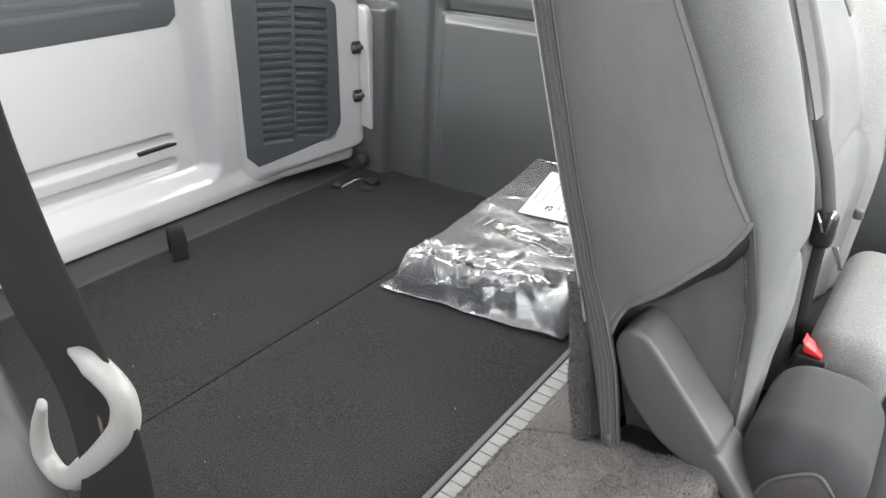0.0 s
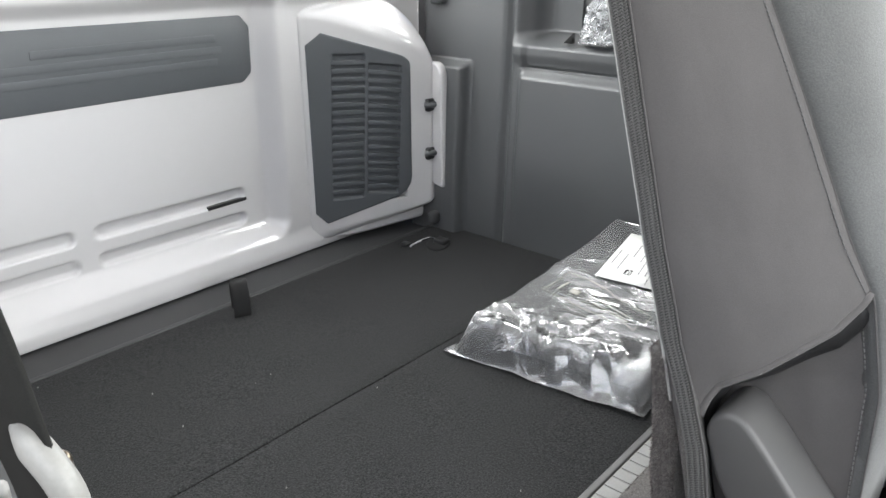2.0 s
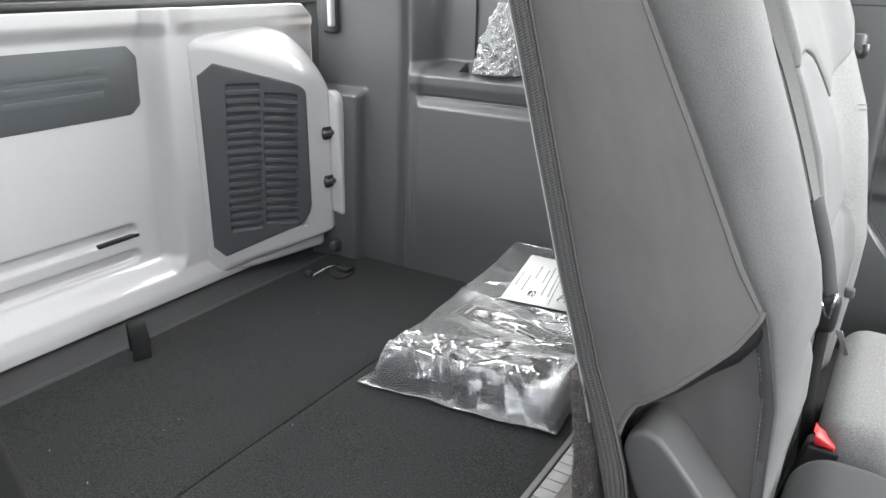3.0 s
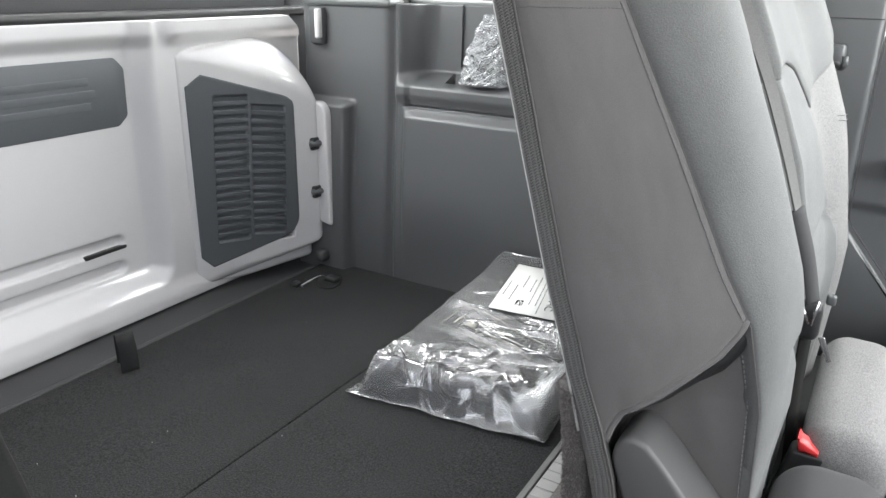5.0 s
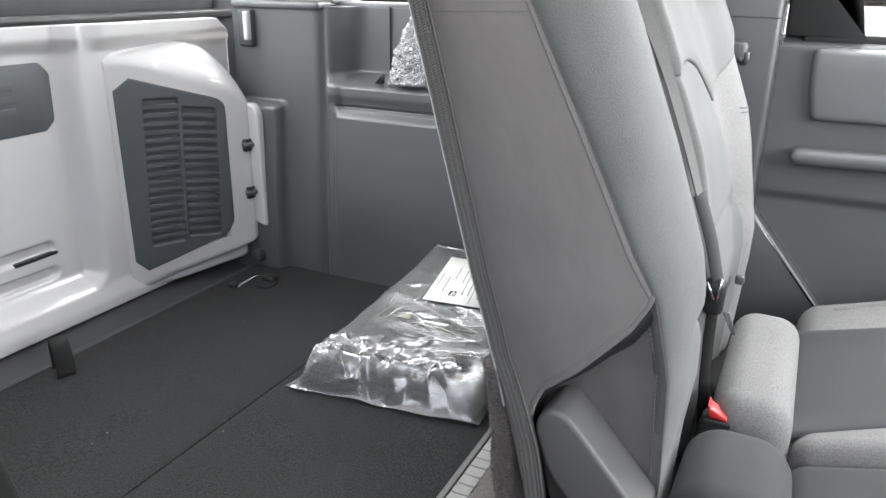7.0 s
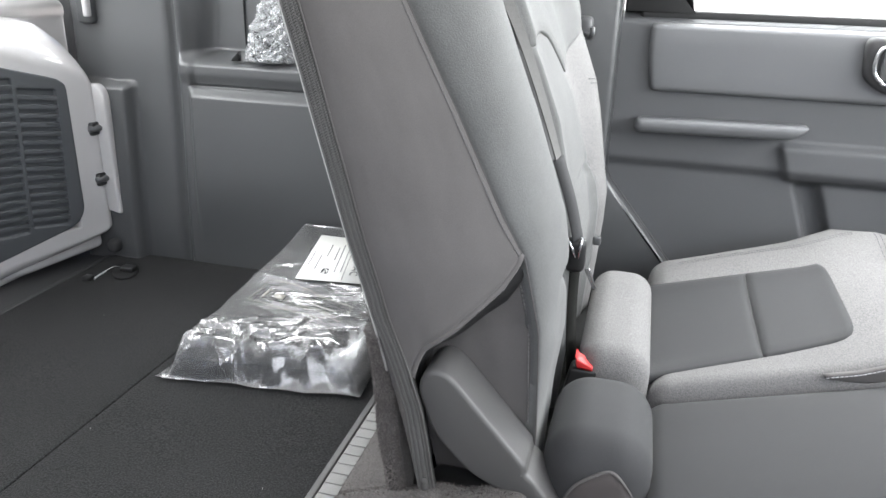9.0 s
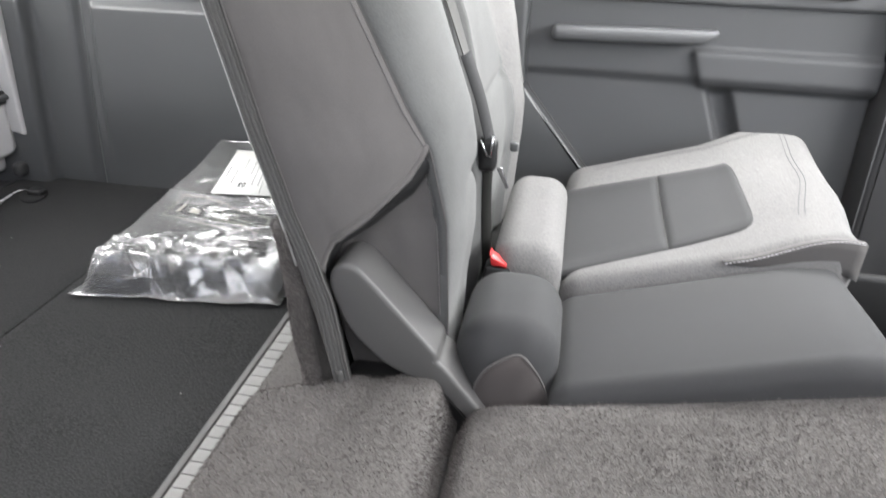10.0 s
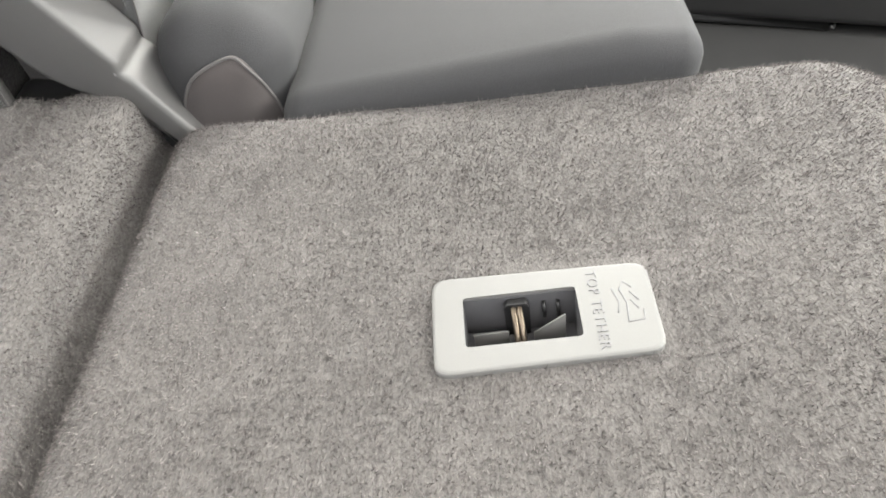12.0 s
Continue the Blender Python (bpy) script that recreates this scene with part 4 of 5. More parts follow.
    part("pocket_fin", prism([(-0.006, -0.031), (-0.006, -0.017), (0.0128, -0.0025), (0.0136, -0.0025), (0.0136, -0.031)], "y", 0.003, 0.0042, 0.0003, to=lambda u, w, v: loc(u, v, w)), M_BEZEL, cover)
    part("pocket_rib", prism([(-0.0425, -0.031), (-0.0425, -0.012), (-0.021, -0.012), (-0.021, -0.031)], "y", 0.002, 0.0034, 0.0003, to=lambda u, w, v: loc(u, v, w)), M_BEZEL, cover)
    for u in (0.001, 0.0095):
        part("pocket_slot", prism([(u, 0.0145), (u + 0.0022, 0.0145), (u + 0.0022, 0.0186), (u, 0.0186)], "z", -0.018, -0.006, 0, to=loc), M_BLACK, cover)
    # raised lettering and picture
    cu = bpy.data.curves.new("lettering", "FONT")
    cu.body, cu.size, cu.extrude, cu.align_x, cu.align_y = "TOP TETHER", 0.0088, 0.0003, "CENTER", "CENTER"
    cu.space_character = 1.18
    cu.materials.append(M_RELIEF)
    t = new("lettering", cu)
    t.parent, t.matrix_parent_inverse = cover, Matrix()
    t.matrix_basis = BEZ @ pose(0.0315, 0.0, 0.0052, 0, 0, -90)
    pic = bmesh.new()
    for line in ([(0.0475, -0.012), (0.0488, 0.002), (0.0462, 0.012), (0.0492, 0.018), (0.0535, 0.013)], [(0.0475, -0.012), (0.0565, -0.011), (0.0575, -0.004)], [(0.0420, 0.013), (0.0445, 0.003), (0.0428, -0.005)], [(0.0518, 0.010), (0.0560, 0.003)], [(0.0512, 0.004), (0.0548, -0.003)]):
        tube([loc(u, v, 0.0049) for u, v in line], 0.0005, 6, pic)
    part("raised_picture", pic, M_RELIEF, cover, "raised seat symbol")


def bezel_mesh(loc):
    bm = bmesh.new()
    outer = fillet([(-0.0655, -0.0355), (0.0655, -0.0325), (0.0655, 0.0325), (-0.0655, 0.0355)], 0.010, 5)
    inner = fillet([(-0.0480, -0.0195), (0.0225, -0.0195), (0.0225, 0.0195), (-0.0480, 0.0195)], 0.003, 5)
    rings = []
    for pts, w, g in ((outer, -0.001, 0), (outer, 0.0034, 0.0001), (outer, 0.0042, 0.0004), (outer, 0.0048, 0.0013), (outer, 0.0050, 0.0022), (outer, 0.0050, 0.0030), (inner, 0.0050, -0.0014), (inner, 0.0049, -0.0009), (inner, 0.0044, -0.0001), (inner, -0.012, 0.0004)):
        c = Vector((0, 0)) if pts is outer else Vector((-0.01275, 0))
        ring = []
        for p in pts:
            d = Vector(p) - c
            ring.append(bm.verts.new(loc(*(Vector(p) - Vector((math.copysign(g, d.x), math.copysign(g, d.y)))), w)))
        rings.append(ring)
    n = len(outer)
    for a, b in zip(rings, rings[1:]):
        for i in range(n):
            bm.faces.new((a[i - 1], a[i], b[i], b[i - 1]))
    return bm


folded_back()


# ---- upright far seat back ----
def xr(z):
    return tab(z, (0.03, 0.1425), (0.055, 0.137), (0.12, 0.123), (0.225, 0.096), (0.29, 0.0775), (0.335, 0.063), (0.455, 0.030), (0.493, 0.020), (0.583, -0.005), (0.68, -0.034))


def zip_x(z):
    return xr(z) + tab(z, (0.03, 0.001), (0.09, 0.003), (0.16, 0.008), (0.21, 0.005), (0.26, 0.0), (0.7, 0.0))


def xs(z):
    return tab(z, (0.0, 0.250), (0.12, 0.251), (0.235, 0.246), (0.313, 0.227), (0.357, 0.201), (0.46, 0.150), (0.50, 0.129), (0.585, 0.085), (0.68, 0.036))


def xf(z):
    return tab(z, (0.0, 0.250), (0.06, 0.252), (0.13, 0.255), (0.20, 0.262), (0.296, 0.259), (0.337, 0.251), (0.448, 0.211), (0.465, 0.204), (0.558, 0.166), (0.585, 0.154), (0.68, 0.110))


def far_x(z):
    return tab(z, (0.0, 0.268), (0.155, 0.278), (0.21, 0.279), (0.36, 0.252), (0.41, 0.240), (0.545, 0.186), (0.58, 0.170), (0.68, 0.120))


TOPZ = 0.66


def side_y(u):
    return 0.985 + 0.055 * u ** 1.4 - 0.008 * math.sin(u * math.pi)


def upright_back():
    root = thing("rear_seat_back", (0.12, 1.35, 0.02), "upright grey cloth rear seat back with light heather bolsters", "seat")
    def cut(u):
        return tab(u, (0, 0.150), (0.06, 0.158), (0.11, 0.180), (0.16, 0.200), (0.20, 0.212), (0.27, 0.228), (0.5, 0.250), (0.83, 0.290), (1, 0.322))
    def skin(v, u):
        z = cut(u) + (TOPZ - cut(u)) * v
        puff = 0.006 * math.sin(min(v * 6, 1) * math.pi / 2)
        return Vector((xr(z) + (xs(z) - xr(z)) * u, side_y(u) - puff + 0.0016 * noise.noise(Vector((u * 4, v * 6, 0))) + 0.0005 * noise.noise(Vector((u * 16, v * 26, 4))), z))
    part("side_cover", sheet(grid(0, 1, 60, 0, 1, 36, skin), (0, 0.022, 0)), M_SIDE, root, "brown grey cloth side cover")
    rim = [skin(0, u / 30) + Vector((0, 0.004, -0.002)) for u in range(31)]
    part("cover_hem", tube(rim, 0.0045, 8), M_SIDE, root)
    # Black strip: elastic edging together with the flap's inner shade, put in as colour.
    part("cover_shadow_gap", sheet([[p + Vector((0, 0.008, 0.004)) for p in rim], [Vector((p.x + 0.004, min(p.y + 0.03, 1.040 + 0.004 * i / 30), p.z - 0.006 - 0.018 * (i / 30) ** 0.6)) for i, p in enumerate(rim)]], (0, 0.003, 0)), M_BLACK, root, "black strip for elastic edging and shade under the hem")
    def lower(v, u):
        z = 0.02 + 0.32 * v
        return Vector((xr(z) + (xs(z) - xr(z)) * u, 1.046 + 0.008 * u - 0.006 * math.sin(v * math.pi) + 0.0028 * noise.noise(Vector((u * 5, v * 5, 3))) + 0.0013 * math.exp(-((v - 0.60 - 0.10 * u) / 0.022) ** 2) * sstep(0.25, 0.8, u) + 0.0012 * math.exp(-((v - 0.40 + 0.12 * u) / 0.03) ** 2) * sstep(0.4, 0.9, u), z))
    part("lower_side_cover", sheet(grid(0, 1, 60, 0, 1, 24, lower), (0, 0.02, 0)), M_SIDE, root, "brown grey cloth lower side")
    # zip with its tape along the rear edge
    zs = np.linspace(0.056, TOPZ, 90)
    tape = [[Vector((zip_x(z) + dx, 0.9775 - 0.0012 * math.sin(i / 4 * math.pi), z)) for i, dx in enumerate((0.0, 0.004, 0.0085, 0.013, 0.0175))] for z in zs]
    part("zip_tape", sheet(tape, (0, 0.012, 0)), M_ZIP_DARK, root, "dark grey woven zip tape")
    teeth = bmesh.new()
    for lane, u in enumerate((0.0022, 0.0048, 0.0074, 0.0100, 0.0126, 0.0152)):
        for z in np.arange(0.060, TOPZ - 0.004, 0.0024):
            lift = 0.0013 * (1 if lane % 2 else -1)
            bar = [Vector((zip_x(z) + u - 0.0012, 0.9763, z - lift)), Vector((zip_x(z) + u + 0.0012, 0.9763, z + lift))]
            tube(bar, 0.0007, 4, teeth)
    tagged(part("zip_weave", teeth, M_ZIP, root), kind="stuff")
    part("zip_end", tube(smoothpath([(zip_x(0.075) + 0.009, 0.977, 0.078), (zip_x(0.06) + 0.009, 0.977, 0.058), (0.151, 0.977, 0.052), (0.158, 0.978, 0.052), (0.165, 0.979, 0.057)], 5), 0.0045, 8), M_ZIP_DARK, root)
    part("rear_flap", sheet([[Vector((xr(z) + (zip_x(z) + 0.004 - xr(z)) * k / 3, 0.9825 - 0.001 * k, z)) for k in range(4)] for z in np.linspace(0.062, 0.26, 24)], (0, 0.006, 0)), M_CARPET, root, "grey felt flap beside the zip")
    part("cover_piping", tube([(zip_x(z) + 0.0188, 0.9772, z) for z in np.linspace(0.055, TOPZ, 60)], 0.0008, 6), M_SIDE, root)
    part("edge_piping", tube([(xr(z) - 0.0008, 0.9795, z) for z in np.linspace(0.20, TOPZ, 60)], 0.0014, 8), M_EDGE, root, "pale felt edging")
    stitches([skin(v / 40, 0.985) + Vector((0, -0.0006, 0)) for v in range(41)], root, M_THREAD, 0.0036, 0.0005)
    stitches([lower(v / 30, 0.93) + Vector((0, -0.001, 0)) for v in range(4, 28)], root, M_STRIP)
    stitches([skin((0.575 - cut(u / 20)) / (TOPZ - cut(u / 20)), u / 20) + Vector((0, -0.001, 0)) for u in range(21)], root, M_SIDE, 0.0036, 0.0003)
    # middle front cover, rolling round from the side seam
    def front(v, s):
        z = 0.0 + TOPZ * v
        a, f = xs(z), xf(z)
        d = f - a
        line = smoothpath([(a, 1.043, z), (a + 0.14 * d, 1.0425, z), (a + 0.30 * d, 1.0445, z), (a + 0.48 * d, 1.050, z), (a + 0.68 * d, 1.061, z), (a + 0.86 * d, 1.080, z), (f, 1.108, z), (f + 0.003, 1.142, z), (f - 0.004, 1.170, z), (f - 0.022, 1.196, z), (f - 0.046, 1.211, z), (f - 0.085, 1.220, z)], 4)
        p = line[round(s * 44)]
        tuck = -0.012 * math.exp(-((z - 0.262) / 0.010) ** 2) * sstep(0.5, 0.7, s)
        return p + Vector((tuck + 0.0012 * noise.noise(Vector((z * 9, p.y * 9, 2))), 0, 0))
    part("front_cover", sheet(grid(0, 1, 66, 0, 1, 44, front), (-0.02, 0.01, 0)), M_FRONT, root, "smooth grey cloth front cover")
    part("seam_welt", tube([front(v / 40, 0.0) + Vector((0.0005, 0.0, 0)) for v in range(41)], 0.0010, 7), M_SIDE, root)
    # far outboard seat: insert between bolsters
    def far(v, s, dx):
        z = TOPZ * v
        y = 1.258 + 0.482 * s
        x = far_x(z) - 0.026 * sstep(-0.30, 0.22, s) * (1 - sstep(0.60, 0.80, s)) - 0.055 * sstep(0.90, 1.0, s) - 0.02 * (1 - sstep(0.0, 0.05, s))
        x -= 0.006 * math.exp(-((z - 0.285) / 0.008) ** 2) * (1 if 0.1 < s < 0.7 else 0)
        return Vector((x + dx, y, z))
    # Added black sheet that darkens the gap beside the belt, as shade would.
    part("gap_shade_sheet", sheet([[Vector((far_x(z) - 0.034, y, z)) for y in (1.20, 1.24, 1.29)] for z in np.linspace(0.02, TOPZ - 0.02, 30)], (-0.006, 0, 0)), M_VOID, root, "black sheet for the shade between the two seat covers")
    part("outboard_cover", sheet(grid(0, 1, 60, 0, 1, 44, lambda v, s: far(v, s, 0.0)), (-0.03, 0, 0)), M_HEATHER, root, "light heather cloth bolster")
    # dark centre with an arched top, and the plain upper area
    def arch(s):
        return curved(s, (0.0, 0.494), (0.12, 0.501), (0.25, 0.505), (0.35, 0.497), (0.44, 0.465), (0.51, 0.420), (0.62, 0.335), (0.69, 0.262))
    def brow(s):
        return max(arch(s), tab(s, (0.42, 0.430), (0.55, 0.448), (0.93, 0.518)))
    part("centre_insert", sheet(grid(0, 1, 60, 0.0, 0.70, 60, lambda v, s: far(arch(s) * v / TOPZ, s, 0.0030 + 0.002 * math.sin(min((1 - v) * 14, 1) * 1.57))), (-0.01, 0, 0)), M_FRONT, root, "smooth grey cloth centre")
    part("upper_cover", sheet(grid(0, 1, 40, 0.0, 0.93, 70, lambda v, s: far((brow(s) + 0.003 + (TOPZ - brow(s) - 0.003) * v) / TOPZ, s, 0.0045 + 0.004 * math.sin(min(v * 9, 1) * 1.57))), (-0.01, 0, 0)), M_FRONT, root, "smooth grey cloth upper part")
    for dz in (0.0, 0.007):
        stitches([far((0.412 + dz - 0.01 * k / 8) / TOPZ, 0.74 + 0.2 * k / 8, 0.002) for k in range(9)], root, M_THREAD, 0.005)
    part("clip_stud", rbox(0.268, 0.282, 1.555, 1.567, 0.150, 0.166, 0.004), M_TRIM, root)
    # body and carpeted back
    part("core", sheet(grid(0, 1, 12, 0, 1, 8, lambda v, s: Vector((xr(TOPZ * v) + 0.012, 1.075 + 0.64 * s, 0.02 + (TOPZ - 0.03) * v))), (0.06, 0, 0)), M_VOID, root)
    part("back_board", sheet(grid(0, 1, 12, 0, 1, 6, lambda v, s: Vector((xr(0.2 + 0.45 * v) - 0.002, 0.992 + 0.74 * s, 0.2 + 0.46 * v))), (0.012, 0, 0)), M_CARPET, root, "grey felt seat back board")
    part("top_roll", tube([(xr(TOPZ) + 0.062, 1.05 + 0.66 * k / 10, TOPZ - 0.02) for k in range(11)], 0.045, 14), M_SIDE, root)
    # carpeted hinge board standing behind the seat back
    def board(p):
        k = (p.z - 0.03) / 0.2
        return Vector((p.x - 0.023 * k, p.y, p.z)) + Vector((0.002, 0.002, 0)) * noise.noise(p * 20)
    b = single("hinge_board", rbox(0.100, 0.124, 0.978, 1.72, 0.020, 0.248, 0.0115, 4, board), M_CARPET, "upright grey felt board behind the seat back", "board")
    end = [[board(Vector((x, 0.9772 + 0.011 * abs((x - 0.112) / 0.012) ** 4, z))) for z in np.linspace(0.025, 0.242, 24)] for x in np.linspace(0.1005, 0.1235, 10)]
    pile("end_nap", end, 9000, 0.0030, 0.0007, M_PILE, b, 8, out=(0, -1, 0))
    crown = [[board(Vector((x, y, 0.248 - 0.010 * abs((x - 0.112) / 0.012) ** 4))) for y in np.linspace(0.980, 1.25, 24)] for x in np.linspace(0.1005, 0.1235, 10)]
    pile("crown_nap", crown, 9000, 0.0030, 0.0007, M_PILE, b, 9)
    filler = single("carpet_filler", rbox(0.036, 0.112, 0.990, 1.70, -0.02, 0.022, 0.006, 3, lambda p: p + Vector((0, 0, 0.2 * (p.x - 0.036) * (p.z > 0)))), M_CARPET, "grey felt filler strip beside the threshold", "carpet", kind="structure")
    pile("filler_nap", [[Vector((x, y, 0.0215 + 0.2 * (x - 0.036))) for y in np.linspace(0.992, 1.30, 20)] for x in np.linspace(0.038, 0.110, 10)], 14000, 0.0030, 0.0008, M_PILE, filler, 11)


upright_back()


# ---- hinge lever cover ----
def hinge_cover():
    root = thing("hinge_cover", (0.2, 1.01, 0.05), "dark grey plastic hinge cover at the seat side", "cover")
    near = [(0.132, 0.178), (0.136, 0.196), (0.148, 0.206), (0.163, 0.203), (0.178, 0.189), (0.219, 0.143), (0.2495, 0.1085), (0.2510, 0.0985), (0.2590, 0.0925), (0.306, 0.036), (0.306, 0.0), (0.262, 0.050), (0.245, 0.066), (0.193, 0.084), (0.150, 0.128)]
    part("cover_shell", prism(fillet(near, [0.01, 0.008, 0.008, 0.008, 0.01, 0.01, 0.004, 0.003, 0.004, 0.004, 0.004, 0.01, 0.008, 0.02, 0.02], 4), "y", 0.985, 1.046, 0.006, 4), M_LEVER, root)
    part("pivot_block", rbox(0.14, 0.30, 1.0, 1.04, -0.05, 0.055, 0.01), M_BLACK, root)


hinge_cover()


# ---- cushions ----
def cz(x, y):
    z = 0.070 + 0.29 * (x - 0.385)
    z -= 0.9 * max(x - 0.655, 0) ** 1.6 * 2
    return z


def cushions():
    # Added block; its black stands for the shade below the cushions.
    single("seat_base", rbox(0.06, 0.68, 0.90, 1.74, -0.28, -0.01, 0.02), M_VOID, "added seat base, black for the shade under the cushions", "seat base", kind="structure")
    mid = thing("middle_cushion", (0.54, 1.0, -0.05), "charcoal smooth cloth middle seat cushion", "cushion")
    def shape(p):
        t = sstep(-0.05, 0.05, p.z)
        crown = 0.010 * math.sin(min(max((p.y - 0.80) / 0.39, 0), 1) * math.pi)
        return Vector((p.x + (0.022 if p.x > 0.55 else -0.03) * (1 - t), p.y, p.z * (1 - t) + (cz(p.x, p.y) + p.z - 0.09 + crown) * t))
    part("cushion", rbox(0.372, 0.712, 0.985, 1.228, -0.18, 0.09, 0.022, 6, shape), M_DARKSEAT, mid)
    roll = thing("middle_bolster", (0.32, 1.05, 0.0), "charcoal cloth roll at the back of the middle cushion", "bolster")
    def soft(p):
        return Vector((p.x, p.y + 0.012 * (p.z - 0.06), p.z + 0.003 * noise.noise(p * 12) - 0.010 * sstep(1.10, 1.195, p.y) * (1 - sstep(1.20, 1.215, p.y)) * sstep(0.0, 0.1, p.z)))
    part("roll", rbox(0.262, 0.379, 1.002, 1.195, -0.03, 0.132, 0.046, 9, soft), M_DARKSEAT, roll)
    def end_skin(p):
        d = max(abs(p.x - 0.3205) - 0.0125, p.z - 0.086, 0.0)
        return Vector((p.x, p.y + 0.046 - math.sqrt(max(0.046 ** 2 - min(d, 0.045) ** 2, 0)), p.z))
    arc = smoothpath([(0.286, 0.030), (0.290, 0.062), (0.301, 0.087), (0.320, 0.102), (0.338, 0.107), (0.353, 0.092), (0.366, 0.062), (0.372, 0.030)], 4)
    rows = [[end_skin(Vector((x, 0.9995, -0.02 + (z + 0.02) * k / 10))) for x, z in arc] for k in range(11)]
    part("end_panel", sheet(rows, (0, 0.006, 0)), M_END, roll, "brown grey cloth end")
    part("end_welt", tube([end_skin(Vector((x, 0.9995, z))) for x, z in arc], 0.0014, 6), M_SIDE, roll)
    far = thing("outboard_cushion", (0.54, 1.45, -0.05), "light heather cloth outboard seat cushion with charcoal centre", "cushion")
    def top(x, y):
        edge = 0.014 * (math.exp(-((y - 1.235) / 0.05) ** 2) + 1.3 * math.exp(-((y - 1.66) / 0.06) ** 2)) + 0.010 * sstep(0.60, 0.68, x)
        return 0.070 + 0.29 * (x - 0.385) - 1.3 * max(x - 0.690, 0) ** 1.5 + edge - 0.10 * max(y - 1.70, 0)
    def shape2(p):
        t = sstep(-0.05, 0.05, p.z)
        x = p.x + 0.045 * sstep(1.20, 1.50, p.y) * sstep(0.60, 0.72, p.x)
        y = p.y + 0.085 * sstep(0.42, 0.72, p.x) * sstep(1.52, 1.71, p.y)
        return Vector((x - 0.03 * (1 - t), y, p.z * (1 - t) + (top(x, y) + p.z - 0.09) * t))
    part("cushion", rbox(0.372, 0.738, 1.230, 1.710, -0.18, 0.09, 0.030, 6, shape2), M_HEATHER, far)
    for x0, x1 in ((0.364, 0.5177), (0.5183, 0.634)):
        def pane(u, v):
            x = x0 + (x1 - x0) * u + 0.005 * v - (0.012 * abs(2 * v - 1) ** 8 * u ** 3 if x0 > 0.5 else 0.0)
            y0, y1 = 1.270 + 0.262 * (x0 + (x1 - x0) * u - 0.378), 1.597 - 0.01 * (x0 + (x1 - x0) * u - 0.366)
            y = y0 + (y1 - y0) * v
            e = min(u, 1 - u, v, 1 - v)
            return Vector((x, y, top(x, y) + 0.001 + 0.004 * sstep(0.0, 0.06, e)))
        part("centre_pad", sheet(grid(0, 1, 20, 0, 1, 30, pane), (0, 0, -0.012)), M_DARKSEAT, far, "charcoal smooth cloth centre pad")
    for off in (0.0, 0.008):
        stitches([Vector((x, 1.665 - off - 0.04 * max(0.47 - x, 0) * 4 * (x < 0.47), top(x, 1.665) + 0.001)) for x in np.linspace(0.42, 0.69, 30)], far, M_THREAD, 0.0045, 0.0005)
        stitches([Vector((0.688 - off + 0.04 * sstep(1.30, 1.52, y), y, top(0.688 - off + 0.04 * sstep(1.30, 1.52, y), y) + 0.001)) for y in np.linspace(1.34, 1.70, 36)], far, M_THREAD, 0.0045, 0.0005)
    def gusset(u, v):
        x = 0.575 + 0.16 * u
        return Vector((x, 1.2275 + 0.004 * v, top(x, 1.235) - 0.004 - (0.002 + 0.05 * u) * v))
    part("gusset", sheet(grid(0, 1, 14, 0, 1, 4, gusset), (0, 0.012, 0)), M_SIDE, far, "brown grey cloth gusset")
    stitches([gusset(u / 20, 0.0) + Vector((0, -0.002, 0.001)) for u in range(21)], far, M_THREAD_L, 0.005)
    roll2 = thing("outboard_bolster", (0.33, 1.38, 0.0), "light heather cloth roll at the back of the outboard cushion", "bolster")
    part("roll", rbox(0.278, 0.374, 1.222, 1.545, -0.03, 0.125, 0.035, 7, soft), M_HEATHER, roll2)
    part("seam_welt", tube([(0.372, 1.25 + 0.03 * k, 0.070) for k in range(10)], 0.0018, 6), M_HEATHER, roll2)


cushions()


